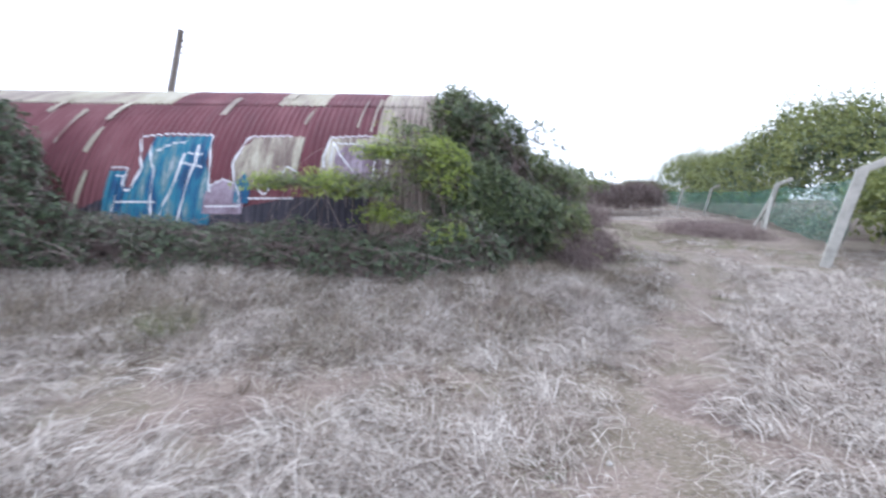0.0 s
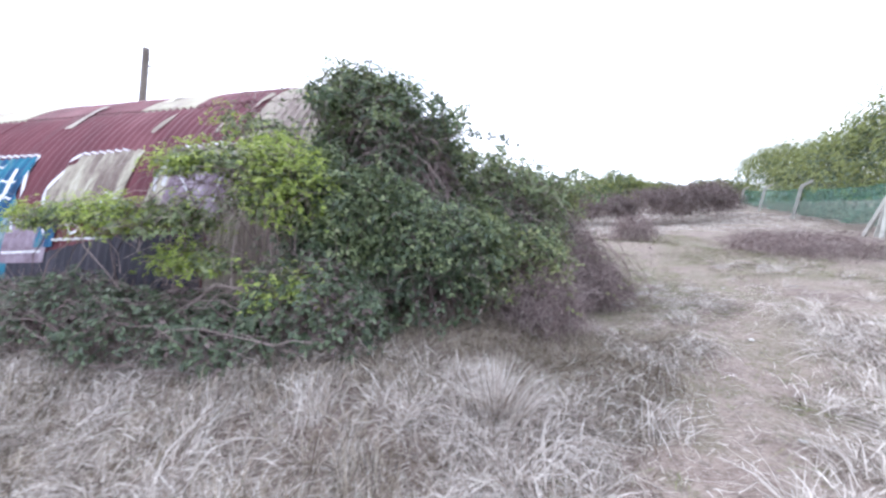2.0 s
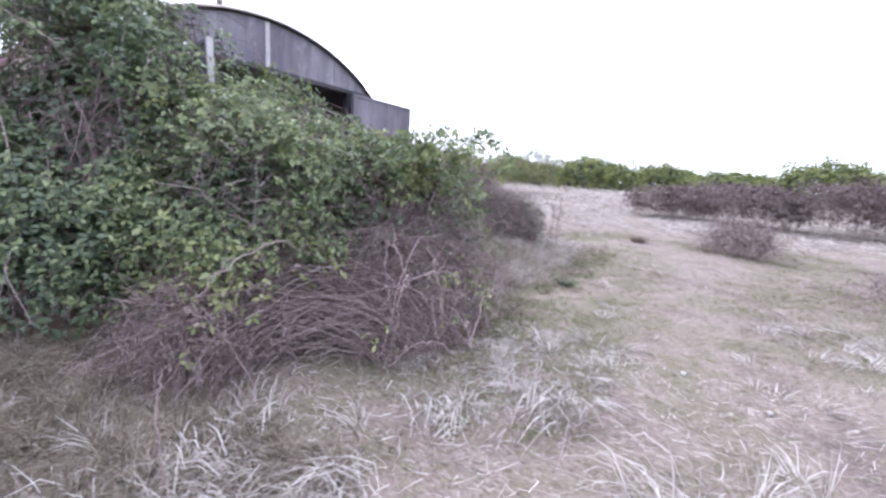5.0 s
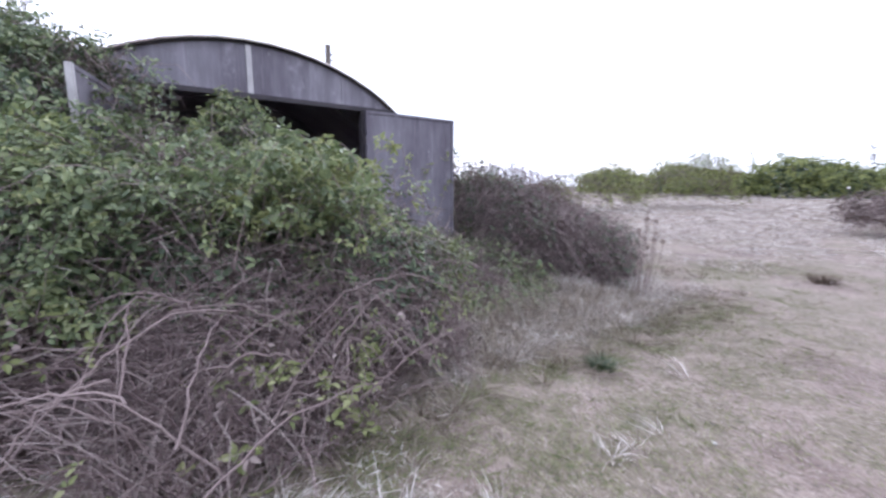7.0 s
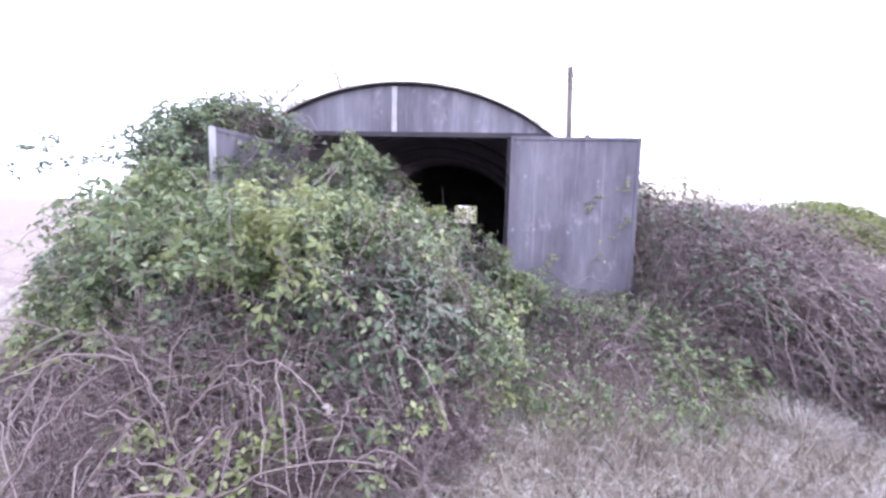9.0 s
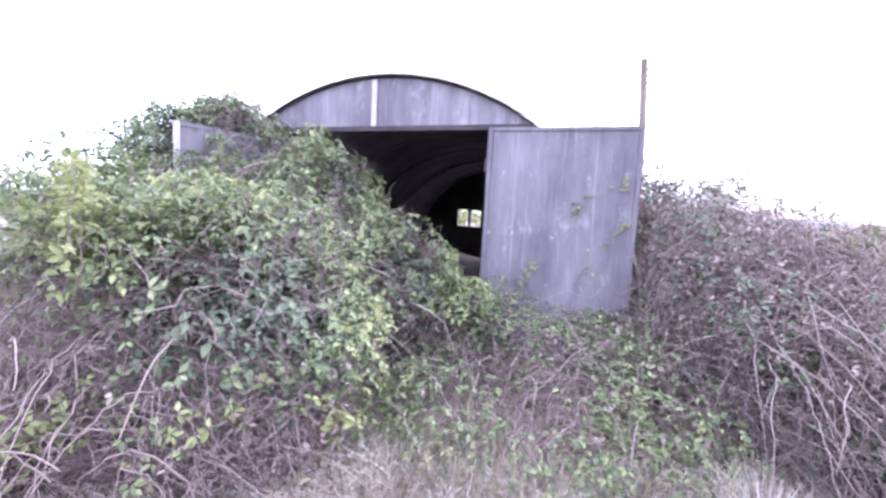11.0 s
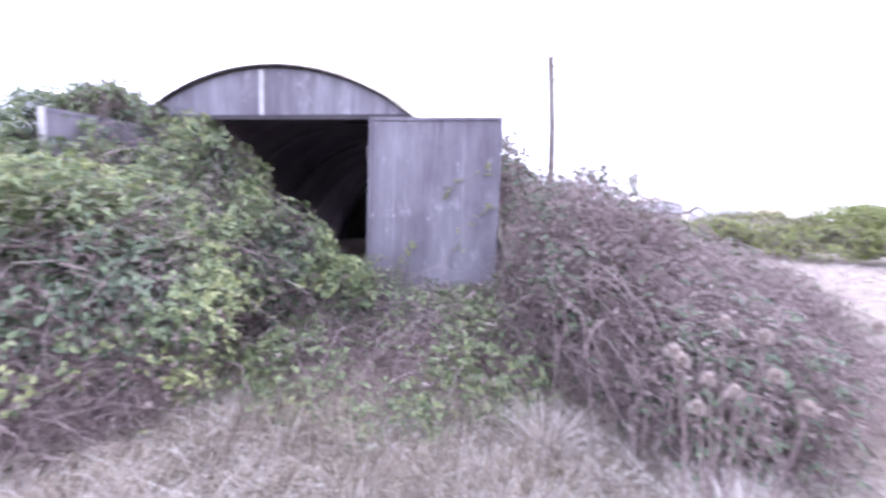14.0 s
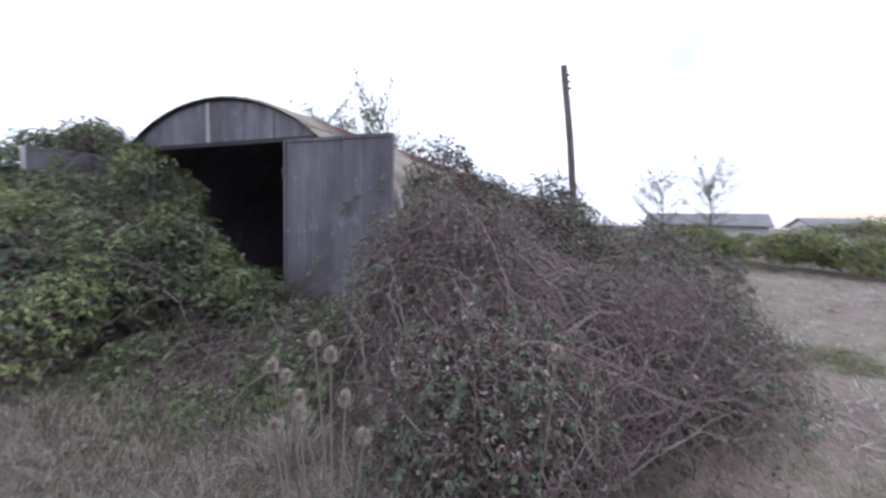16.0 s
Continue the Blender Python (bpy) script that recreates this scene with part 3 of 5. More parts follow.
# pale limewash streaks over the red sheets
for x, a0, a1, w in ((-3.02, 50, 62, 0.10), (-4.6, 46, 59, 0.09), (-5.12, 36, 52, 0.05), (-4.63, 33, 43, 0.05), (-4.55, 12, 27, 0.04), (-2.25, 63, 70, 0.2), (-5.6, 50, 60, 0.06), (-1.0, 44, 60, 0.03), (-0.8, 42, 62, 0.04), (-1.75, 45, 54, 0.03)):
    stroke([(x - 0.02, a0), (x, (a0 + a1) / 2), (x + 0.03, a1)], M_GREYSHEET, w, 0.0265)

# ---- pole ----
pole = thing("telegraph_pole", (-8.5, 3.69, 0), "leaning weathered wooden telegraph pole without wires", "pole")
under(tubes(np.array([[(-8.6, 3.75, -0.3), (-8.0, 3.66, 1.6), (-7.34, 3.53, 3.5), (-6.8, 3.36, 5.15)]]), [0.105], [0.075], M_POLE, "shaft", None, sides=12), pole)
for z, q in ((4.9, 0.02), (4.75, 0.02), (4.6, 0.02)):
    under(part("step_peg", boxed(-6.8 - (5.15 - z) * 0.18 - 0.02, 3.36 + (5.15 - z) * 0.13 + 0.05, z, -6.8 - (5.15 - z) * 0.18 + 0.02, 3.36 + (5.15 - z) * 0.13 + 0.13, z + 0.03, bevel=0.004), M_DARKSTEEL, None), pole)


# ---- bushes ----
def doorway(p):
    """The clear wedge before the open doorway: growth falls from the swung door's head to the other jamb's foot."""
    roof = 2.12 - 0.68 * (p[:, 1] + 0.3)
    return (p[:, 0] < 1.7) & (p[:, 0] > -0.4) & (p[:, 1] > -0.6) & (p[:, 1] < 2.6) & (p[:, 2] > np.maximum(roof, 0.6))


def shell(ells, n, seed, lo=0.78, hi=1.06, down=-0.25):
    """Places and outward ways scattered through the outer shell of a lumpy heap of ellipsoids."""
    g = np.random.default_rng(seed)
    E = np.array(ells, dtype=float)
    wts = (E[:, 3] * E[:, 4] + E[:, 3] * E[:, 5] + E[:, 4] * E[:, 5])
    P, N = [], []
    have = 0
    while have < n:
        k = g.choice(len(E), n * 2, p=wts / wts.sum())
        d = unit(g.normal(0, 1, (n * 2, 3)))
        d[:, 2] = np.where(d[:, 2] < down, -d[:, 2], d[:, 2])
        c, r = E[k, :3], E[k, 3:]
        lump = 1 + 0.16 * wob(c + d * r, 3.1) + 0.10 * wob(c + d * r, 7.3)
        f = (g.uniform(lo, hi, n * 2) * lump)[:, None]
        p = c + d * r * f
        ok = p[:, 2] > gz(p[:, 0], p[:, 1]) + 0.02
        for j in range(len(E)):
            q = np.linalg.norm((p - E[j, :3]) / E[j, 3:], axis=1)
            ok &= (q > lo * 0.9) | (k == j)
        inside_hut = (p[:, 0] < 0.02) & (p[:, 0] > -HUT_L) & (np.hypot(p[:, 1] - CY, p[:, 2]) < R + 0.03)
        ok &= ~inside_hut & ~doorway(p)
        P.append(p[ok])
        N.append(unit(d[ok] / r[ok]))
        have += int(ok.sum())
    return np.concatenate(P)[:n], np.concatenate(N)[:n]


def clumped(p, nrm, seed, f=4.0, keep=0.0):
    """Thins the places by a patchy field, so that leaves sit in sprays with gaps."""
    ok = wob(p, f) + 0.6 * wob(p, f * 2.3) > keep + np.random.default_rng(seed).normal(0, 0.25, len(p))
    return p[ok], nrm[ok]


def arcs(ells, n, seed, r=(0.002, 0.005), rise=0.35, out=0.3, k=8):
    """Arching canes that spring from inside the heap, bow over its outline and hang down outside."""
    g = np.random.default_rng(seed)
    p, nrm = shell(ells, n, seed + 5, 0.55, 0.95)
    q, nq = shell(ells, n, seed + 9, 0.95, 1.05)
    near = p + (q - p) * np.minimum(1, 0.9 / np.maximum(np.linalg.norm(q - p, axis=1, keepdims=True), 1e-6))
    a = p.copy()
    a[:, 2] = np.maximum(gz(a[:, 0], a[:, 1]), a[:, 2] - g.uniform(0.1, 0.7, n))
    top = (p + near) / 2 + nrm * g.uniform(0, out, n)[:, None]
    top[:, 2] += g.uniform(0.0, rise, n)
    b = near + unit(near - p) * g.uniform(0.0, out, n)[:, None]
    b[:, 2] = np.maximum(gz(b[:, 0], b[:, 1]) + 0.02, b[:, 2] - g.uniform(0, 0.35, n))
    t = np.linspace(0, 1, k)[None, :, None]
    L = a[:, None] * (1 - t) ** 2 + 2 * top[:, None] * t * (1 - t) + b[:, None] * t ** 2
    L = L + g.normal(0, 0.02, L.shape)
    bad = ((L[..., 0] < 0.05) & (np.hypot(L[..., 1] - CY, L[..., 2]) < R + 0.04)).any(1)
    return L[~bad], g.uniform(r[0], r[1], n)[~bad]


def bush(label, category, ells, leaf=(), canes=0, cane_r=(0.0025, 0.006), rise=0.35, out=0.3, twigs=0, seed=1, name="bramble_bush", cane_mat=None, group=""):
    """A heap of arching canes, fine twigs and leaf sprays. leaf: rows of (part name, count, size, material, lo, hi, sides, keep, z range)."""
    x, y = ells[0][0], ells[0][1]
    b = thing(name, (x, y, float(gz(x, y))), label, category, group)
    for i, (nm, n, size, mat, lo, hi, sides, keep, zr) in enumerate(leaf):
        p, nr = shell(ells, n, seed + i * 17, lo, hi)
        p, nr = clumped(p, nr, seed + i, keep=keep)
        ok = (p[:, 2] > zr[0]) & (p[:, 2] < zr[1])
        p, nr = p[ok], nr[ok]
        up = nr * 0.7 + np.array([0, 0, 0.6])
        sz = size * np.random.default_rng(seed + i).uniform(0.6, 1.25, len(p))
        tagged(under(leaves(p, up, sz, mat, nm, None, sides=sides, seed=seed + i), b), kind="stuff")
    if canes:
        L, rr = arcs(ells, canes, seed + 50, cane_r, rise, out)
        tagged(under(tubes(L, rr, rr * 0.35, cane_mat or M_CANE, "cane_tangle", None), b), kind="stuff")
    if twigs:
        g = np.random.default_rng(seed + 70)
        p, nr = shell(ells, twigs, seed + 71, 0.72, 1.04)
        d = unit(g.normal(0, 1, p.shape) + nr * 0.3) * g.uniform(0.05, 0.2, len(p))[:, None]
        L = np.stack([p, p + d], 1)
        L = L[L[:, 1, 2] > gz(L[:, 1, 0], L[:, 1, 1])]
        rr = g.uniform(0.0012, 0.003, len(L))
        tagged(under(tubes(L, rr, rr * 0.4, cane_mat or M_CANE, "twig_tangle", None), b), kind="stuff")
    return b


ANY = (-9, 99)
# heap at the south-east corner of the hut
corner = [(0.75, -1.8, 0.85, 0.62, 0.62, 1.4), (1.05, -1.78, 0.5, 0.58, 0.62, 1.0), (0.35, -2.35, 0.55, 0.6, 0.5, 0.95), (1.05, -2.2, 0.35, 0.65, 0.6, 0.9)]
bush("dark green ivy and bramble thicket over the hut's corner", "bush", corner,
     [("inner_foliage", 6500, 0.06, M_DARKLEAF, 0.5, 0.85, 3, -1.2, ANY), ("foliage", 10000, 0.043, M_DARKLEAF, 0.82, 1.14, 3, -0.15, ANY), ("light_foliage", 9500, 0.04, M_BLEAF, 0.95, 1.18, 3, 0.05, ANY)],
     canes=420, twigs=2500, seed=11, rise=0.5)
# spring-green shoots in front of the red sheets
bush("bright yellow-green hawthorn shoots against the red hut wall", "bush",
     [(-0.65, -2.95, 1.02, 0.75, 0.3, 0.26), (0.0, -2.75, 1.1, 0.45, 0.32, 0.5), (-0.15, -2.5, 1.7, 0.4, 0.24, 0.42), (-1.5, -2.98, 1.08, 0.62, 0.2, 0.17), (-0.3, -2.85, 1.45, 0.6, 0.22, 0.2), (0.3, -2.95, 0.5, 0.3, 0.28, 0.22), (-0.35, -3.0, 0.72, 0.4, 0.22, 0.2)],
     [("foliage", 10500, 0.031, M_YLEAF, 0.4, 1.35, 3, 0.15, ANY), ("inner_foliage", 3600, 0.04, M_BLEAF, 0.3, 1.0, 3, -0.4, ANY)], canes=110, twigs=900, seed=23, name="hawthorn_bush", rise=0.4)
# belt along the south wall
belt = [(x, -2.98 + 0.08 * math.sin(x * 2.1), 0.2 + 0.08 * math.sin(x * 3), 0.6, 0.38, 0.45 + 0.08 * math.sin(x * 1.7)) for x in np.arange(-6.6, 0.9, 0.7)]
bush("low dark bramble belt along the foot of the hut wall", "bush", belt,
     [("foliage", 11000, 0.045, M_DARKLEAF, 0.75, 1.08, 3, -0.3, ANY), ("dead_foliage", 5000, 0.042, M_SCRUB, 0.7, 1.05, 2, -0.2, ANY)], canes=800, twigs=6000, seed=31)
bush("tall dark bramble thicket beside the hut wall", "bush",
     [(-5.3, -3.1, 0.9, 0.95, 0.55, 1.4), (-6.3, -3.2, 0.7, 1.1, 0.8, 1.1), (-4.6, -3.15, 0.35, 0.6, 0.45, 0.65)],
     [("foliage", 11000, 0.05, M_DARKLEAF, 0.7, 1.1, 3, -0.3, ANY), ("brown_foliage", 3000, 0.05, M_SCRUB, 0.8, 1.08, 3, -0.1, ANY)], canes=300, twigs=2500, seed=41, rise=0.7, out=0.5)
# the green bramble heap before the doors
heap = [(1.5, -0.95, 0.55, 1.0, 1.05, 1.1), (1.15, 0.05, 0.45, 0.85, 0.9, 1.0), (1.75, -1.4, 0.4, 0.62, 0.66, 0.95), (0.75, 0.65, 0.35, 0.65, 0.55, 0.75), (2.05, -0.4, 0.4, 0.66, 0.85, 0.98), (2.1, 0.3, 0.38, 0.7, 0.75, 0.88), (0.85, 0.7, 0.5, 0.55, 0.6, 0.85), (0.6, -0.2, 0.8, 0.45, 0.6, 1.1), (0.75, 1.25, 0.2, 0.5, 0.4, 0.6)]
# inner_foliage: dark leaf colour painting the shade inside the heap
bush("sprawling green bramble heap before the open doorway", "bush", heap,
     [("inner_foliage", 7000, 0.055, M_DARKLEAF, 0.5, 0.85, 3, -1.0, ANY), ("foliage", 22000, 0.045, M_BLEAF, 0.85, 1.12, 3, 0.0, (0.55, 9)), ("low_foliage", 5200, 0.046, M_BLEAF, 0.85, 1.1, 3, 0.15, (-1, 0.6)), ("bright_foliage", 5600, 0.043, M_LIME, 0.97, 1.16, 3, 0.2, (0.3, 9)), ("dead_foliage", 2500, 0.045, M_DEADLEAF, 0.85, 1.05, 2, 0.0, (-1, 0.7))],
     canes=850, twigs=8000, seed=53, rise=0.35, out=0.35)
bush("tangle of bare brown bramble canes at the heap's foot", "bush",
     [(2.38, -0.45, 0.05, 0.52, 0.85, 0.8), (1.9, -1.45, 0.0, 0.6, 0.62, 0.72), (2.05, -1.9, 0.0, 0.42, 0.42, 0.52), (2.25, 0.4, 0.05, 0.55, 0.7, 0.5), (2.75, -0.7, 0.0, 0.45, 0.6, 0.4)],
     [("dead_foliage", 1800, 0.045, M_DEADLEAF, 0.7, 1.05, 2, 0.0, ANY), ("green_foliage", 2200, 0.05, M_LIME, 0.9, 1.15, 3, 0.3, ANY)], canes=2600, twigs=13000, seed=59, rise=0.25, out=0.3)
bush("ivy and bramble climbing over the swung door and gable", "bush",
     [(0.6, -1.5, 1.7, 0.55, 0.32, 0.5), (0.3, -1.7, 1.95, 0.25, 0.5, 0.45), (0.9, -1.65, 1.15, 0.6, 0.4, 0.6), (0.2, -0.95, 1.6, 0.14, 0.35, 0.5), (0.4, -1.55, 2.08, 0.32, 0.5, 0.36), (0.55, -1.15, 1.95, 0.3, 0.35, 0.4)],
     [("foliage", 4600, 0.045, M_BLEAF, 0.6, 1.4, 3, 0.1, ANY), ("dark_foliage", 2900, 0.045, M_DARKLEAF, 0.5, 1.15, 3, -0.05, ANY)], canes=260, twigs=1800, seed=61, rise=0.5, out=0.5, name="climbing_bramble")
bush("low green bramble growth at the foot of the steel door", "bush",
     [(0.6, 1.75, 0.2, 0.55, 0.95, 0.5), (0.5, 2.45, 0.25, 0.45, 0.4, 0.5), (1.35, 1.5, 0.05, 0.65, 0.85, 0.36), (1.1, 2.5, 0.1, 0.6, 0.75, 0.42), (1.7, 2.0, 0.0, 0.5, 0.9, 0.26)],
     [("foliage", 7500, 0.036, M_BLEAF, 0.65, 1.25, 3, -0.35, ANY), ("bright_foliage", 1600, 0.034, M_LIME, 0.9, 1.25, 3, 0.2, ANY), ("dead_foliage", 1500, 0.045, M_DEADLEAF, 0.7, 1.05, 2, 0.0, ANY)], canes=240, twigs=2200, seed=67, rise=0.3)
# the dead bramble mound north of the doors
mound = [(0.6, 3.4, 0.35, 0.95, 0.85, 1.15), (1.35, 4.0, 0.05, 0.82, 0.85, 0.88), (0.35, 4.45, 0.1, 1.0, 0.95, 0.92), (-0.6, 5.2, 0.05, 1.1, 0.9, 0.72), (0.1, 3.0, 0.6, 0.7, 0.42, 0.98)]
# inner_foliage darkens the mound's gaps, shade put into leaf colour
bush("rounded mound of dead purple-brown bramble canes", "bush", mound,
     [("dead_foliage", 9000, 0.026, M_DEADLEAF, 0.8, 1.08, 2, -0.1, ANY), ("brown_foliage", 12000, 0.035, M_SCRUB, 0.5, 0.93, 3, -0.8, ANY), ("green_foliage", 4200, 0.036, M_DARKLEAF, 0.9, 1.1, 3, 0.12, ANY), ("inner_foliage", 6000, 0.05, M_DARKLEAF, 0.45, 0.8, 3, -1.0, ANY)],
     canes=3400, twigs=20000, seed=71, rise=0.35, out=0.4)
bush("brown bramble bank along the hut's north side", "bush",
     [(-0.7, 2.75, 1.0, 0.7, 0.45, 0.95), (-1.8, 2.45, 1.6, 0.9, 0.5, 0.8), (-3.4, 2.5, 1.4, 1.3, 0.55, 0.75), (-5.5, 2.7, 1.2, 1.5, 0.6, 0.8), (-1.6, 3.5, 0.6, 1.1, 0.9, 1.25), (-3.3, 3.6, 0.6, 1.4, 1.0, 1.25), (-5.2, 3.8, 0.5, 1.5, 1.1, 1.15), (-2.6, 5.0, 0.2, 1.7, 1.1, 0.9), (-5.5, 5.6, 0.2, 2.0, 1.3, 0.95), (-9.0, 5.0, 0.2, 2.2, 1.6, 1.2)],
     [("foliage", 22000, 0.05, M_SCRUB, 0.75, 1.06, 3, -0.5, ANY), ("green_foliage", 8000, 0.05, M_DARKLEAF, 0.9, 1.08, 3, -0.1, ANY)], canes=1100, twigs=8000, seed=83)

# ---- long single canes and leafy sprays that stand out of the heaps ----
def spray(a, b, up, r, seed, leafy, mat, label, host):
    """One arching cane from a to b, with leaf stalks along it when it is alive."""
    g = np.random.default_rng(seed)
    a, b = np.array(a, dtype=float), np.array(b, dtype=float)
    a[2] += float(gz(a[0], a[1]))
    b[2] += float(gz(b[0], b[1]))
    t = np.linspace(0, 1, 14)[:, None]
    mid = (a + b) / 2 + [0, 0, up]
    L = a * (1 - t) ** 2 + 2 * mid * t * (1 - t) + b * t ** 2 + g.normal(0, 0.008, (14, 3))
    c = under(tubes(L[None], [r], [r * 0.4], M_CANE, "cane", None, sides=5), host)
    if label:
        c["label"] = label
    if leafy:
        k = g.uniform(2, 13, leafy)
        i0 = k.astype(int).clip(0, 12)
        p = L[i0] + (L[i0 + 1] - L[i0]) * (k - i0)[:, None] + g.normal(0, 0.025, (leafy, 3))
        lv = leaves(p, g.normal(0, 0.5, (leafy, 3)) + [0, 0, 1], g.uniform(0.03, 0.055, leafy), mat, "foliage", None, sides=3, seed=seed)
        lv.parent = c
        tagged(lv, kind="stuff")
    return c


sprays = thing("bramble_spray", (1.2, -1.2, 0.0), "leafy bramble sprays arching out of the thicket", "bramble")
g = np.random.default_rng(77)
for i in range(200):
    e = [(0.75, -1.8, 1.9), (0.95, -1.7, 1.8), (0.4, -1.6, 2.0), (1.5, -0.9, 1.45), (1.2, -0.25, 1.25), (1.2, 0.1, 0.8), (1.0, -1.0, 1.6), (2.3, -0.25, 1.3), (-5.3, -3.1, 1.95), (2.2, -0.3, 1.4), (2.2, -0.15, 1.35), (1.6, -0.7, 1.45)][i % 12]
    a = g.uniform(0, 2 * math.pi)
    ln = g.uniform(0.35, 0.85)
    p = (e[0] + g.normal(0, 0.25), e[1] + g.normal(0, 0.25), e[2] - 0.35)
    q = (p[0] + ln * math.cos(a) if p[0] < -1 else max(p[0] + ln * math.cos(a), 0.12), p[1] + ln * math.sin(a), p[2] + g.uniform(-0.1, 0.45))
    inner = p[1] > -0.7 and p[0] < 2.0
    if inner and i % 2:
        continue
    if inner:
        q = (p[0] + 0.3 * ln, p[1] - 0.4 * ln, q[2] - 0.15)
    elif p[0] > 0 and q[1] > -0.1:
        q = (q[0], -0.2 - q[1], q[2])
    if doorway(np.array([q]))[0] or doorway(np.array([p]))[0]:
        continue
    spray((p[0] if p[0] < -1 else max(p[0], 0.12), p[1], p[2]), q, g.uniform(0.1, 0.5), g.uniform(0.002, 0.0045), 900 + i, int(g.integers(14, 40)), (M_DARKLEAF if p[1] < -1.4 else M_BLEAF if inner or i % 2 else M_LIME) if i % 3 else M_BLEAF, "", sprays)
for i in range(9):
    x, y = 2.3 + g.uniform(0, 0.5), -0.75 + 0.09 * i
    spray((x, y, 0.9), (x + g.uniform(0.1, 0.5), y + g.uniform(0.25, 0.55), g.uniform(0.9, 1.3)), g.uniform(0.7, 1.05), 0.003, 980 + i, 34, M_BLEAF if i % 2 else M_LIME, "", sprays)
canes = thing("bramble_cane_group", (2.2, -1.0, 0.0), "long pale dead bramble canes lying over the heap", "bramble")
for i in range(150):
    c = [(2.6, -0.6), (2.2, -1.3), (2.2, 0.4), (2.5, -0.2), (2.7, -0.7)][i % 5]
    a = g.uniform(0, 2 * math.pi)
    ln = g.uniform(0.4, 1.0)
    p = (c[0] + g.normal(0, 0.3), c[1] + g.normal(0, 0.3), g.uniform(0.0, 0.75))
    q = (min(p[0] + ln * math.cos(a), 3.15), p[1] + ln * math.sin(a), g.uniform(0.02, 0.8))
    spray(p, q, g.uniform(0.1, 0.5), g.uniform(0.003, 0.006), 1000 + i, 0, None, "", canes)
mound_canes = thing("bramble_cane_group", (1.0, 3.8, 0.0), "long pale dead bramble canes arching over the mound", "bramble")
for i in range(60):
    a = g.uniform(0, 2 * math.pi)
    rr = g.uniform(0.2, 1.1)
    p = (0.75 + rr * math.cos(a), 3.75 + rr * math.sin(a), 1.3 - 0.75 * rr)
    b = a + g.normal(0, 0.7)
    q = (p[0] + 0.6 * math.cos(b), p[1] + 0.6 * math.sin(b), max(p[2] - g.uniform(0.1, 0.8), 0.05))
    spray(p, q, g.uniform(0.15, 0.5), g.uniform(0.0025, 0.005), 1100 + i, 0, None, "", mound_canes)
spray((0.9, 3.5, 1.3), (1.5, 4.1, 0.95), 0.55, 0.006, 1190, 0, None, "thick arching cane", mound_canes)
vine = thing("bramble_vine", (0.12, 2.0, 0.0), "thin bramble vine climbing across the steel door", "bramble")
for i, (p, q) in enumerate((((0.13, 1.95, 1.35), (0.13, 2.55, 1.75)), ((0.13, 2.1, 0.75), (0.13, 2.55, 1.4)), ((0.15, 1.6, 0.4), (0.13, 1.75, 1.0)))):
    spray(p, q, 0.08, 0.0022, 1200 + i, 13, M_LIME, "", vine)

# ---- teasels ----
def teasel(x, y, h, lean, seed):
    """A dead teasel: ribbed stem, spiny egg-shaped head with upswept bracts."""
    g = np.random.default_rng(seed)
    z = float(gz(x, y))
    b = thing("teasel", (x, y, z), "dead brown teasel with a spiny seed head", "plant", "teasels by the mound")
    top = np.array([x + lean[0], y + lean[1], z + h])
    t = np.linspace(0, 1, 6)[:, None]
    stem = np.array([x, y, z]) * (1 - t) + top * t + np.sin(t * 3) * 0.015
    under(tubes(stem[None], [0.005], [0.003], M_CANE, "stem", None, sides=5), b)
    n = 260
    u = g.uniform(-1, 1, n)
    a = g.uniform(0, 2 * math.pi, n)
    ring = np.sqrt(1 - u * u)
    p = top + np.stack([0.012 * ring * np.cos(a), 0.012 * ring * np.sin(a), 0.024 + 0.024 * u], 1)
    d = np.stack([ring * np.cos(a), ring * np.sin(a), u * 0.6 + 0.3], 1)
    L = np.stack([p - d * 0.009, p + d * 0.004, p + d * 0.012], 1)
    under(tubes(L, np.full(n, 0.0025), np.full(n, 0.0006), M_TEASEL, "seed_head", None), b)
    aa = np.arange(8) * 2 * math.pi / 8
    o = np.stack([np.cos(aa), np.sin(aa), 0 * aa], 1)
    B = np.stack([top + o * 0.009, top + o * 0.03 + [0, 0, 0.01], top + o * 0.034 + [0, 0, 0.045]], 1)
    under(tubes(B, np.full(8, 0.0018), np.full(8, 0.0006), M_TEASEL, "bracts", None), b)["kind"] = "stuff"
    return b


for i, (x, y, h, lx, ly) in enumerate(((2.40, 3.6, 0.95, 0.1, -0.05), (2.45, 3.62, 0.92, 0.12, 0.08), (2.5, 3.5, 0.82, 0.02, -0.16), (2.4, 3.5, 0.78, 0.1, -0.1), (2.5, 3.66, 0.76, 0.05, 0.1), (2.52, 3.58, 0.7, 0.1, 0.0), (2.38, 3.6, 0.72, 0.16, -0.12), (2.5, 3.7, 0.66, 0.1, 0.18), (2.55, 3.52, 0.62, 0.06, -0.08), (1.9, 4.3, 0.85, 0.1, 0.1))):
    teasel(2.35 + (x - 2.42) * 0.8, y + 0.03, h * 0.94, (lx * 0.7, ly * 0.7), 300 + i) if x > 2.2 else teasel(x, y, h, (lx, ly), 300 + i)


# ---- grass ----
def lane(x, y):
    """How near a place is to the trodden line of the path, 0 to 1."""
    px = np.interp(y, [-9, -7.7, -5.9, -4.4, -2.9, -1, 1, 3, 6, 12], [0.3, 0.6, 1.35, 2.3, 3.3, 4.4, 4.6, 4.4, 4.0, 2.5])
    return np.exp(-((x - px) / 0.42) ** 2)


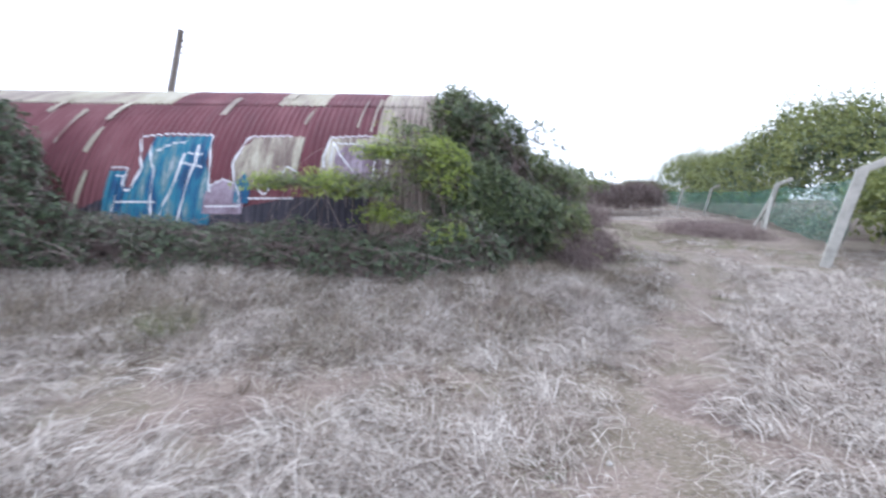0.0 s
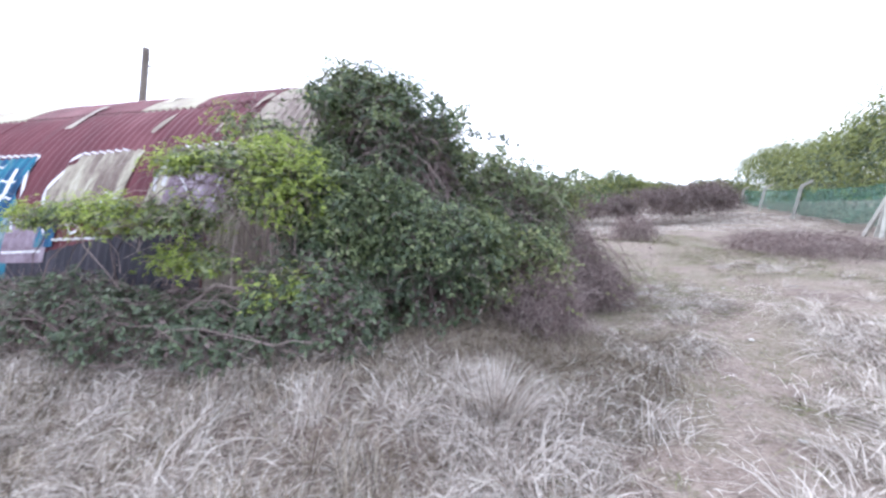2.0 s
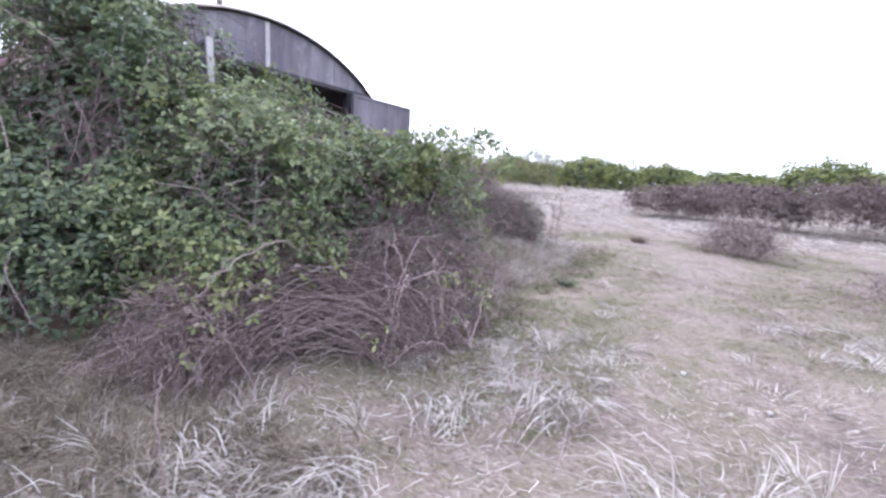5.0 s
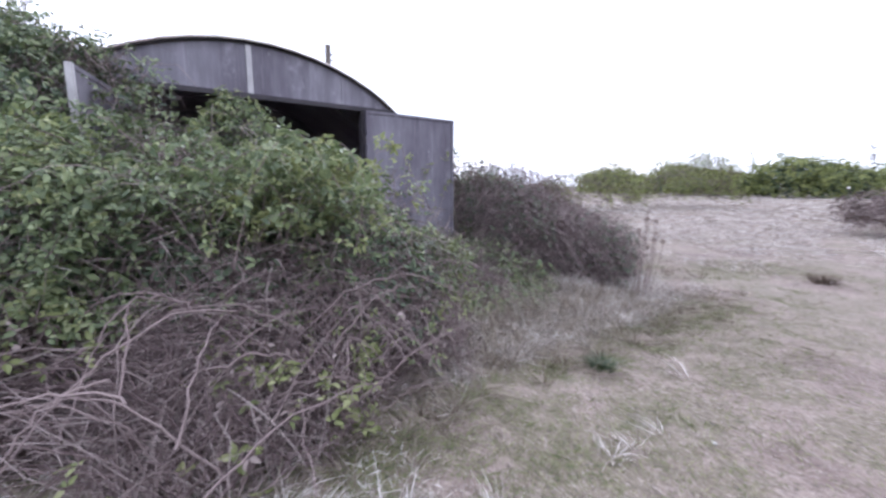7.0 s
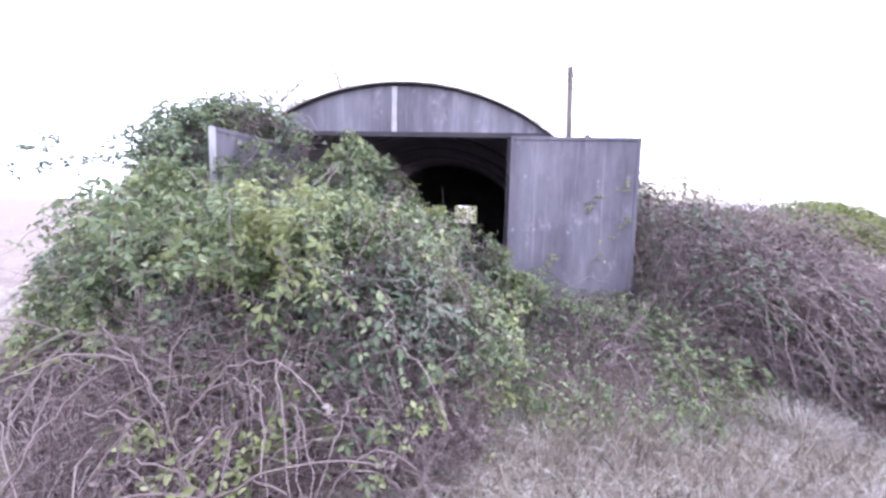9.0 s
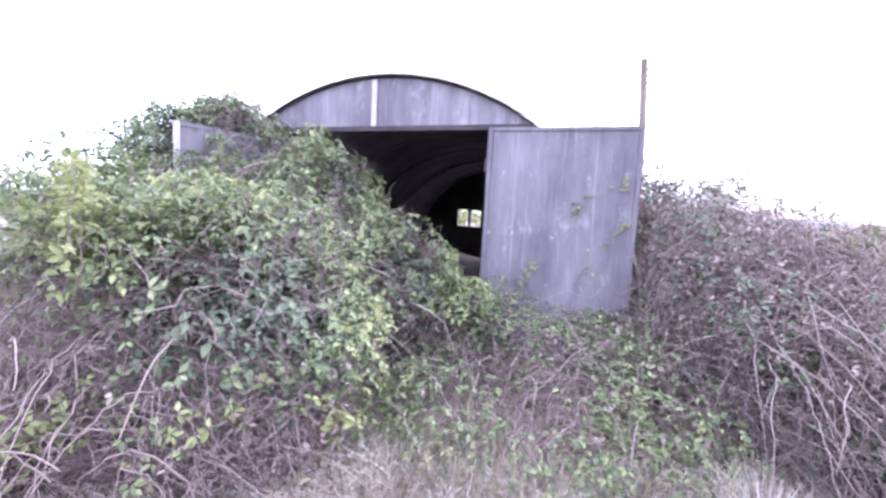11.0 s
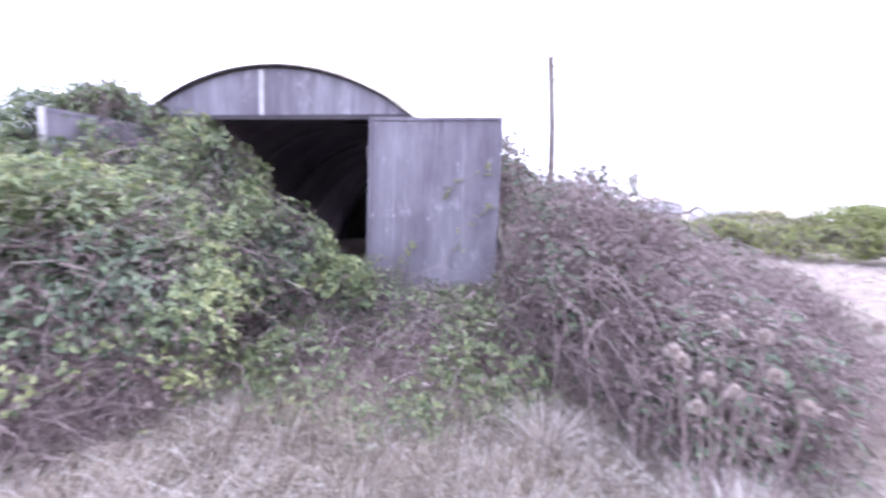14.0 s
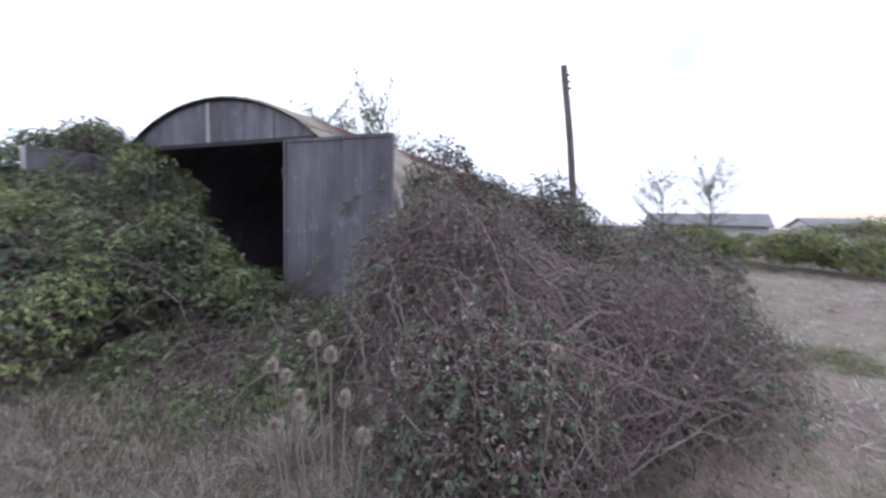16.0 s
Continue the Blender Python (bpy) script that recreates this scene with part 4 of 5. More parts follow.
def cleared(x, y, g):
    """True where trodden clearings are left bare, at random towards their edges."""
    out = np.zeros(len(x), dtype=bool)
    for cx, cy, rx, ry in ((-1.3, -5.45, 1.25, 0.45), (-2.8, -6.6, 1.2, 0.6), (2.2, -6.6, 1.0, 0.5), (4.6, 4.6, 0.9, 1.6), (5.6, -0.6, 0.9, 1.5), (3.4, 5.6, 0.8, 0.9)):
        out |= np.hypot((x - cx) / rx, (y - cy) / ry) < g.uniform(0.55, 1.15, len(x))
    return out


def tufts(n, area, seed, length, blades, mat, name, label, spread=0.07, droop=0.7, width=0.004, avoid=0.8, keep=-0.2):
    """Clumps of arching blades scattered over an area."""
    g = np.random.default_rng(seed)
    c = np.stack([g.uniform(area[0], area[1], n), g.uniform(area[2], area[3], n), np.zeros(n)], 1)
    ok = (lane(c[:, 0], c[:, 1]) < g.uniform(0.1, avoid, n)) & (wob(c * [1, 1, 0] + [3, 7, 0], 1.7) > keep + g.normal(0, 0.3, n))
    ok &= ~((c[:, 0] < 0.1) & (c[:, 0] > -HUT_L) & (np.abs(c[:, 1] - CY) < R))
    ok &= ~cleared(c[:, 0], c[:, 1], g) | (g.uniform(0, 1, n) < 0.12)
    c = c[ok]
    m = len(c)
    sz = g.uniform(0.55, 1.2, m)
    k = np.repeat(np.arange(m), blades)
    N = len(k)
    a = g.uniform(0, 2 * math.pi, N)
    bias = np.repeat(g.normal(0, 0.45, (m, 2)), blades, 0)
    o = np.stack([np.cos(a), np.sin(a)], 1)
    p0 = c[k].copy()
    p0[:, :2] += o * g.uniform(0, spread, N)[:, None]
    p0[:, 2] = gz(p0[:, 0], p0[:, 1]) - 0.01
    ln = length * sz[k] * g.uniform(0.35, 1.15, N)
    lean = (o * g.uniform(0.15, 0.9, N)[:, None] + bias)
    t = np.linspace(0, 1, 3)[None, :, None]
    d = np.concatenate([lean, np.ones((N, 1))], 1)
    d = unit(d)[:, None] * ln[:, None, None]
    L = p0[:, None] + d * t + np.concatenate([lean * 0.5, -np.full((N, 1), droop)], 1)[:, None] * ln[:, None, None] * t ** 2 * g.uniform(0.3, 1, N)[:, None, None]
    L[..., 2] = np.maximum(L[..., 2], gz(L[..., 0], L[..., 1]) + 0.004)
    ob = ribbons(L, g.uniform(0.6, 1.4, N) * width, mat, name, seed=seed)
    return tagged(ob, label, "grass", kind="stuff")


def litter(n, area, seed, length, mat, name, label, width=0.004, thick=0.03, bare=-0.5):
    """Fallen straws lying on the ground."""
    g = np.random.default_rng(seed)
    c = np.stack([g.uniform(area[0], area[1], n), g.uniform(area[2], area[3], n)], 1)
    ok = (lane(c[:, 0], c[:, 1]) < g.uniform(0.2, 1.3, n)) & (wob(np.c_[c, 0 * c[:, :1]] + [3, 7, 0], 1.7) > bare + g.normal(0, 0.4, n))
    ok &= ~((c[:, 0] < 0.1) & (c[:, 0] > -HUT_L) & (np.abs(c[:, 1] - CY) < R))
    ok &= ~cleared(c[:, 0], c[:, 1], g) | (g.uniform(0, 1, n) < 0.3)
    c = c[ok]
    N = len(c)
    a = g.uniform(0, 2 * math.pi, N)
    ln = length * g.uniform(0.4, 1.2, N)
    o = np.stack([np.cos(a), np.sin(a)], 1) * ln[:, None]
    P = np.stack([c, c + o * 0.5 + g.normal(0, 0.015, (N, 2)), c + o], 1)
    z = gz(P[..., 0], P[..., 1]) + g.uniform(0.004, thick, (N, 3))
    ob = ribbons(np.concatenate([P, z[..., None]], 2), g.uniform(0.6, 1.4, N) * width, mat, name, seed=seed)
    return tagged(ob, label, "grass", kind="stuff")


def swathes(n, area, seed, length, blades, mat, label, width=0.006, lift=0.3, avoid=0.5, keep=-0.4, spread=0.12):
    """Tufts of long grass combed over and fallen one way, the tips lying out on the ground."""
    g = np.random.default_rng(seed)
    c = np.stack([g.uniform(area[0], area[1], n), g.uniform(area[2], area[3], n), np.zeros(n)], 1)
    ok = (lane(c[:, 0], c[:, 1]) < g.uniform(0.05, avoid, n)) & (wob(c + [5, 2, 0], 1.3) > keep + g.normal(0, 0.3, n))
    ok &= ~((c[:, 0] < 0.1) & (c[:, 0] > -HUT_L) & (np.abs(c[:, 1] - CY) < R)) & ~cleared(c[:, 0], c[:, 1], g)
    rim = np.minimum(np.minimum(c[:, 0] - area[0], area[1] - c[:, 0]), np.minimum(c[:, 1] - area[2], area[3] - c[:, 1]))
    ok &= rim > g.uniform(0, 0.25, n) * min(area[1] - area[0], area[3] - area[2])
    c = c[ok]
    m = len(c)
    way = g.uniform(0, 2 * math.pi, m) * 0.6 + 2.2 * wob(c, 0.9)
    size = g.uniform(0.6, 1.25, m)
    k = np.repeat(np.arange(m), blades)
    N = len(k)
    a = way[k] + g.normal(0, 0.75, N)
    o = np.stack([np.cos(a), np.sin(a)], 1)
    p0 = c[k] + np.concatenate([g.normal(0, spread, (N, 2)), np.zeros((N, 1))], 1)
    ln = length * size[k] * g.uniform(0.4, 1.15, N)
    up = ln * lift * g.uniform(0.3, 1.5, N)
    t = np.array([0.0, 0.3, 0.65, 1.0])
    L = np.empty((N, 4, 3))
    bend = g.normal(0, 0.12, (N, 2))
    for j, q in enumerate(t):
        L[:, j, :2] = p0[:, :2] + o * (ln * q)[:, None] + bend * (ln * q * q)[:, None]
        L[:, j, 2] = gz(L[:, j, 0], L[:, j, 1]) + 0.006 + up * 4 * q * (1 - q) * (1.3 - 0.6 * q) * 0.9
    return tagged(ribbons(L, g.uniform(0.5, 1.4, N) * width, mat, "dry_grass", seed=seed), label, "grass", kind="stuff")


swathes(760, (-6.5, 3.6, -7.6, -2.8), 151, 0.32, 110, M_STRAW, "bleached long grass fallen over in swathes", width=0.006, spread=0.075, keep=-0.3)
swathes(900, (1.6, 9.5, -7.5, -0.9), 152, 0.3, 100, M_STRAW, "bleached long grass fallen over in swathes", width=0.006, keep=-0.7, spread=0.08)
swathes(320, (-1.5, 2.6, -7.6, -4.8), 153, 0.26, 80, M_STRAW, "bleached long grass fallen over in swathes", width=0.005, keep=-0.3)
swathes(150, (2.1, 2.9, -0.6, 3.2), 154, 0.24, 50, M_HAY, "brown dry grass leaning out of the bramble foot", width=0.004, lift=0.45, keep=-1.5, avoid=0.9)
swathes(80, (1.6, 2.5, 1.2, 3.2), 156, 0.28, 50, M_HAY, "brown dry grass leaning out of the bramble foot", width=0.004, lift=0.7, keep=-1.5, avoid=0.9)
swathes(170, (-5.2, 1.5, -4.9, -3.2), 157, 0.3, 60, M_HAY, "brown dry grass along the bramble edge", width=0.0055, lift=0.5, keep=-0.5)
swathes(900, (1.0, 9.0, 8.0, 18.0), 155, 0.26, 40, M_STRAW, "bleached matted grass of the field", width=0.008, lift=0.2, keep=-0.1)
tufts(900, (0.9, 3.4, -3.3, -1.9), 121, 0.2, 30, M_HAY, "dry_grass", "tall brown grass along the bramble edge", avoid=0.5, keep=-1, width=0.0045)
tufts(800, (1.5, 2.9, 0.2, 4.6), 123, 0.3, 32, M_STRAW, "dry_grass", "tall bleached grass along the bramble edge", avoid=0.5, keep=-0.6, width=0.004)
tufts(1300, (1.4, 3.4, -0.4, 5.6), 125, 0.13, 36, M_GREEN, "green_grass", "fresh green grass at the foot of the brambles", spread=0.12, avoid=0.6, keep=-0.1)
NEAR = (-5.5, 8.5, -8.6, 2.0)
tufts(1000, (-5.5, 5.5, -7.6, -2.9), 141, 0.3, 26, M_STRAW, "dry_grass", "broad bleached grass blades, bent and broken", width=0.0095, droop=1.0, keep=0.05, spread=0.1)
# dark low tufts put shade into the gaps between bleached tufts
tufts(800, (-5.5, 5.5, -7.6, -2.7), 143, 0.16, 30, M_CLOD, "dead_grass", "dark brown blades painting the shade between the bleached tufts", width=0.008, droop=1.0, keep=-0.3, spread=0.16)
tufts(420, (1.5, 3.4, -2.4, 5.0), 145, 0.2, 24, M_HAY, "dry_grass", "broad brown grass blades, bent and broken", width=0.007, droop=1.0, keep=-0.3, spread=0.1)
tufts(3200, NEAR, 101, 0.2, 34, M_STRAW, "dry_grass", "pale dry grass tufts, collapsed and bleached", width=0.0055, keep=0.0)
tufts(900, NEAR, 102, 0.3, 60, M_STRAW, "dry_grass", "pale dry grass tufts, collapsed and bleached", width=0.005, keep=0.25)
tufts(1100, (0.0, 9.0, -1.0, 10.0), 103, 0.09, 20, M_HAY, "dry_grass", "brown dry grass tufts, collapsed and trodden", width=0.0045, keep=0.1)
tufts(1100, (-5.5, 2.4, -4.6, -2.9), 104, 0.27, 30, M_STRAW, "dry_grass", "tall bleached grass along the bramble edge", avoid=0.5, keep=-1, width=0.005)
tufts(420, (0.6, 3.2, -0.6, 5.2), 105, 0.34, 40, M_HAY, "dry_grass", "tall brown grass along the bramble edge", avoid=0.5, keep=-0.5, width=0.0045)
tufts(1300, (-5.0, 8.5, -8.6, 12.0), 107, 0.11, 26, M_GREEN, "green_grass", "short olive-green grass among the straw", spread=0.14, avoid=1.2, keep=0.1)
tufts(8500, (1.8, 7.0, -3.0, 7.5), 109, 0.05, 22, M_GREEN, "green_grass", "short olive-green grass among the straw", spread=0.16, avoid=1.6, keep=-0.5)
litter(100000, (-5.0, 7.5, -8.6, 0.0), 111, 0.11, M_STRAW, "straw_litter", "fallen straw lying matted on the ground", width=0.004, bare=-0.3)
litter(90000, (0.0, 8.0, -2.0, 8.5), 113, 0.05, M_HAY, "straw_litter", "fallen straw lying matted on the ground", width=0.003, bare=0.05)
tufts(2600, (-12.0, 3.0, 6.0, 14.0), 114, 0.2, 16, M_STRAW, "dry_grass", "bleached grass of the far field", spread=0.2, width=0.007, keep=-0.4)
tufts(3000, (-12.0, 16.0, 10.0, 44.0), 115, 0.4, 12, M_STRAW, "dry_grass", "bleached grass of the far field", spread=0.3, width=0.014, keep=-1)
litter(30000, (-2.0, 12.0, 8.0, 18.0), 119, 0.16, M_STRAW, "straw_litter", "bleached matted grass of the far field", width=0.011, thick=0.04)
litter(30000, (-14.0, 16.0, 14.0, 46.0), 117, 0.5, M_STRAW, "straw_litter", "bleached matted grass of the far field", width=0.03, thick=0.08)

tufts(90, (-2.3, -1.1, 6.0, 7.1), 161, 0.16, 40, M_GREEN, "green_grass", "lush green grass patch beside the mound", spread=0.12, avoid=2, keep=-3)
tufts(130, (1.7, 2.7, 1.0, 2.1), 162, 0.11, 40, M_GREEN, "green_grass", "lush green grass patch before the door", spread=0.12, avoid=2, keep=-3)
tufts(240, (2.9, 4.0, -1.4, 1.4), 163, 0.07, 40, M_GREEN, "green_grass", "short green grass beside the trodden path", spread=0.14, avoid=2, keep=-1)


def tuft_thing(x, y, r, h, mat, name, label, category, seed, n=260):
    g = np.random.default_rng(seed)
    a = g.uniform(0, 2 * math.pi, n)
    o = np.stack([np.cos(a), np.sin(a)], 1)
    p0 = np.array([x, y]) + o * g.uniform(0, r * 0.6, n)[:, None]
    t = np.linspace(0, 1, 4)[None, :, None]
    ln = h * g.uniform(0.6, 1.2, n)
    e = np.concatenate([o * g.uniform(0.2, 1.0, n)[:, None] * r, (ln)[:, None]], 1)[:, None]
    L = np.concatenate([p0, gz(p0[:, 0], p0[:, 1])[:, None]], 1)[:, None] + e * t - np.array([0, 0, 0.4]) * ln[:, None, None] * t ** 2
    return tagged(ribbons(L, g.uniform(0.003, 0.006, n), mat, name, seed=seed), label, category)


tuft_thing(3.25, 1.58, 0.13, 0.12, M_DARKLEAF, "grass_tuft", "dark green living grass tuft in the straw", "grass", 131)
tuft_thing(3.46, 6.2, 0.22, 0.22, M_CLOD, "dead_clump", "dark brown dead grass clump on the field", "grass", 133)
tuft_thing(1.75, -3.3, 0.3, 0.42, M_STRAW, "grass_tuft", "tall bleached grass tuft beside the path", "grass", 135, 420)
tuft_thing(1.9, 3.0, 0.25, 0.36, M_STRAW, "grass_tuft", "bleached grass tuft below the teasels", "grass", 136, 300)
tuft_thing(2.45, 3.75, 0.3, 0.36, M_STRAW, "grass_tuft", "bleached grass tuft below the teasels", "grass", 137, 300)
tuft_thing(-2.2, -4.3, 0.3, 0.35, M_GREEN, "grass_tuft", "olive-green grass tuft near the hut", "grass", 138, 300)

# loose pale stones on the path
g = np.random.default_rng(9)
base_bm = bmesh.new()
bmesh.ops.create_icosphere(base_bm, subdivisions=1, radius=0.018)
for v in base_bm.verts:
    v.co = Vector((v.co.x * 1.3, v.co.y, v.co.z * 0.6)) * (1 + 0.25 * noise.noise(v.co * 60))
stone = link("stone", base_bm, M_STONE)
tagged(stone, "small pale stone lying on the path", "stone", "stones on the path")
stone.location = (0.6, -6.9, float(gz(0.6, -6.9)) + 0.008)
for _ in range(150):
    x, y = g.uniform(-2.5, 6.5), g.uniform(-7.6, 3.0)
    if lane(np.array([x]), np.array([y]))[0] < 0.1 and g.uniform() < 0.75 or (x < 3.2 and y > -3.8):
        continue
    s = g.uniform(0.4, 1.1)
    copy_thing(stone, pose(x, y, float(gz(x, y)) + 0.008, 0, 0, g.uniform(0, 360)) @ Matrix.Scale(s, 4))
# bare twig by the path's edge
twig = np.array([[(-1.55, -6.55, 0.02), (-1.5, -6.45, 0.05), (-1.47, -6.3, 0.06)], [(-1.5, -6.45, 0.05), (-1.4, -6.4, 0.05), (-1.32, -6.42, 0.03)], [(-1.4, -6.4, 0.05), (-1.36, -6.3, 0.06), (-1.35, -6.25, 0.05)]])
twig[..., 2] += gz(twig[..., 0], twig[..., 1])
tagged(tubes(twig, [0.006, 0.005, 0.003], [0.004, 0.003, 0.002], M_TRIM, "twig", None, sides=5), "pale bare twig lying on the ground", "twig")

# ---- fence with cranked concrete posts and green netting ----
posts = [(6.2, -1.3), (10.9, 6.3), (14.4, 15.3), (17.8, 24.2), (21.0, 33.0)]
along = Vector((0.52, 0.85, 0)).normalized()
outward = Vector((0.85, -0.52, 0))


def fence_post(x, y, braced):
    """A leaning concrete post with a cranked arm, braced at strain points."""
    z = float(gz(x, y))
    b = thing("fence_post", (x, y, z), "leaning cranked concrete fence post" + (" with two raking struts" if braced else ""), "fence post", "fence posts")
    lean = outward * 0.3
    foot, knee = Vector((0, 0, -0.2)), Vector((0, 0, 1.5)) + lean
    tip = knee + outward * 0.38 + Vector((0, 0, 0.2))

    def bar(p, q, w):
        bm = boxed(-w, -w, 0, w, w, (q - p).length, bevel=w * 0.25)
        bmesh.ops.transform(bm, verts=bm.verts, matrix=Matrix.Translation(p) @ (q - p).to_track_quat("Z", "Y").to_matrix().to_4x4())
        return bm
    part("shaft", bar(foot, knee, 0.065), M_CONC, b)
    part("arm", bar(knee - (tip - knee).normalized() * 0.04, tip, 0.055), M_CONC, b)
    if braced:
        for s in (-1, 0.35):
            part("strut", bar(along * s * 0.9 - outward * 0.25 * (s > 0) + Vector((0, 0, -0.2)), Vector((0, 0, 1.1)) + lean * 0.7, 0.045), M_CONC, b)
    return b


for i, (x, y) in enumerate(posts):
    fence_post(x, y, i == 1)
net = thing("fence_netting", (*posts[0], float(gz(*posts[0]))), "green windbreak netting stretched behind the posts", "netting")
for i, ((xa, ya), (xb, yb)) in enumerate(zip(posts, posts[1:])):
    n, rows = 40, 6
    vs = []
    for k in range(n + 1):
        f = k / n
        for r in range(rows + 1):
            h = 0.25 + (1.12 - 0.07 * math.sin(f * 3.14)) * r / rows
            o = outward * (0.1 + 0.3 * h / 1.5 + 0.03 * math.sin(f * 17 + r))
            x, y = xa + (xb - xa) * f + o.x, ya + (yb - ya) * f + o.y
            vs.append((x, y, float(gz(x, y)) + h))
    fs = [(k * (rows + 1) + r, (k + 1) * (rows + 1) + r, (k + 1) * (rows + 1) + r + 1, k * (rows + 1) + r + 1) for k in range(n) for r in range(rows)]
    me = raw("panel", vs, fs, M_NET)
    sol = me.modifiers.new("thick", "SOLIDIFY")
    sol.thickness = 0.004
    under(me, net)
    for h in (0.28, 0.9, 1.52):
        wire = np.array([[(xa + (xb - xa) * f + outward.x * (0.09 + 0.3 * h / 1.5), ya + (yb - ya) * f + outward.y * (0.09 + 0.3 * h / 1.5), float(gz(xa + (xb - xa) * f, ya + (yb - ya) * f)) + h) for f in np.linspace(0, 1, 8)]])
        under(tubes(wire, [0.004], [0.004], M_DARKSTEEL, "line_wire", None, sides=4), net)

# ---- hedges, scrub and far trees ----
hedge_rows = ((9.8, -1.5, 2.3, 2.6, 1.5), (12.4, 2.0, 2.2, 2.6, 1.8), (14.5, 7.0, 2.6, 3.2, 3.7), (16.8, 12.0, 2.8, 3.2, 4.5), (19.3, 18.0, 2.8, 3.4, 3.9), (22.0, 25.0, 3.0, 4.0, 3.9), (24.5, 33.0, 3.0, 4.5, 4.6), (27.5, 42.0, 3.2, 5.0, 5.0))
for i, (x, y, rx, ry, h) in enumerate(hedge_rows):
    # inner_foliage: darker leaves standing in for shade within the hedge
    bush("dense yellow-green hedge shrub behind the fence", "hedge", [(x, y, h * 0.45, rx, ry, h * 0.75), (x + 0.6, y + 1.4, h * 0.6, rx * 0.7, ry * 0.5, h * 0.75), (x - 0.5, y - 1.3, h * 0.5, rx * 0.6, ry * 0.45, h * 0.65)],
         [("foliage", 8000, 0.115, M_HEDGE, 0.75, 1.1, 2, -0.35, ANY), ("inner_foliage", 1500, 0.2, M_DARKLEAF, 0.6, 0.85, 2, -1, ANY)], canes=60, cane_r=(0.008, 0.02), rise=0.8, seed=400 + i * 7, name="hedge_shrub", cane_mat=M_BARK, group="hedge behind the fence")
scrub_rows = ((3.4, 14.6, 1.6, 1.3, 0.95), (5.6, 14.2, 1.9, 1.5, 1.15), (8.0, 14.0, 1.8, 1.6, 1.3), (10.2, 15.5, 1.8, 1.8, 1.4), (12.6, 20.0, 2.2, 2.2, 1.5), (5.0, 22.0, 3.0, 2.0, 1.2))
for i, (x, y, rx, ry, h) in enumerate(scrub_rows):
    bush("leafless brown thorn scrub at the field's edge", "scrub", [(x, y, h * 0.5, rx, ry, h * 0.75), (x + 0.5, y - 0.5, h * 0.5, rx * 0.6, ry * 0.7, h * 0.85)],
         [("foliage", 3200, 0.09, M_SCRUB, 0.7, 1.08, 2, -0.4, ANY)], canes=420, cane_r=(0.004, 0.01), rise=0.5, twigs=2500, seed=500 + i * 7, name="thorn_scrub", group="thorn scrub")
bush("dead weed stalks standing in the straw", "scrub", [(5.1, 6.1, 0.2, 0.7, 0.6, 0.55)], [("dead_foliage", 500, 0.05, M_DEADLEAF, 0.6, 1.05, 2, -0.2, ANY)], canes=260, twigs=900, seed=560, name="dead_weeds")
bush("low dead bramble patch in the grass", "scrub", [(7.4, 3.4, 0.0, 1.3, 1.8, 0.4)], [("dead_foliage", 1400, 0.045, M_DEADLEAF, 0.6, 1.05, 2, -0.1, ANY)], canes=500, twigs=2000, seed=570, name="dead_weeds")
nw = ((-15.6, 7.2, 2.4, 1.6, 1.05), (-13.5, 9.6, 2.2, 1.6, 0.95), (-11.4, 12.0, 2.0, 1.6, 0.9), (-9.4, 14.2, 1.8, 1.6, 1.15), (-8.6, 18.0, 3.0, 2.5, 1.8), (-6.5, 24.0, 3.0, 2.5, 2.5), (-17.5, 13.5, 3.5, 2.6, 1.4))
for i, (x, y, rx, ry, h) in enumerate(nw):
    bush("low green thicket along the field's edge", "thicket", [(x, y, h * 0.4, rx, ry, h * 0.75), (x + 0.8, y + 0.6, h * 0.5, rx * 0.6, ry * 0.7, h * 0.8)],
         [("foliage", 5200, 0.085, M_HEDGE, 0.78, 1.08, 2, -0.4, ANY), ("brown_foliage", 2600, 0.10, M_SCRUB, 0.7, 1.0, 2, -0.2, ANY)], canes=100, cane_r=(0.005, 0.012), rise=0.6, seed=600 + i * 7, name="thicket", cane_mat=M_BARK, group="thickets round the field")
far = [(-26 + k * 6.5, 47 + 5 * math.sin(k * 1.9), 4.2, 3.0, 3.1 + 0.9 * math.sin(k * 2.3)) for k in range(11)]
for i, (x, y, rx, ry, h) in enumerate(far):
    # the dark inner leaves paint the shade inside the crowns
    bush("distant pale green tree belt", "trees", [(x, y, 1.2, rx, ry, h * 0.75), (x + 2.5, y, 1.0, rx * 0.7, ry, h * 0.6)],
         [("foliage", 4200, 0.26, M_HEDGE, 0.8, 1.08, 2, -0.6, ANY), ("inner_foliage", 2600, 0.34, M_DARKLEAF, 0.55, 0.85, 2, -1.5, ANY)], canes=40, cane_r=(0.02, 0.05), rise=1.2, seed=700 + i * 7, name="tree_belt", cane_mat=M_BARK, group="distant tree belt")


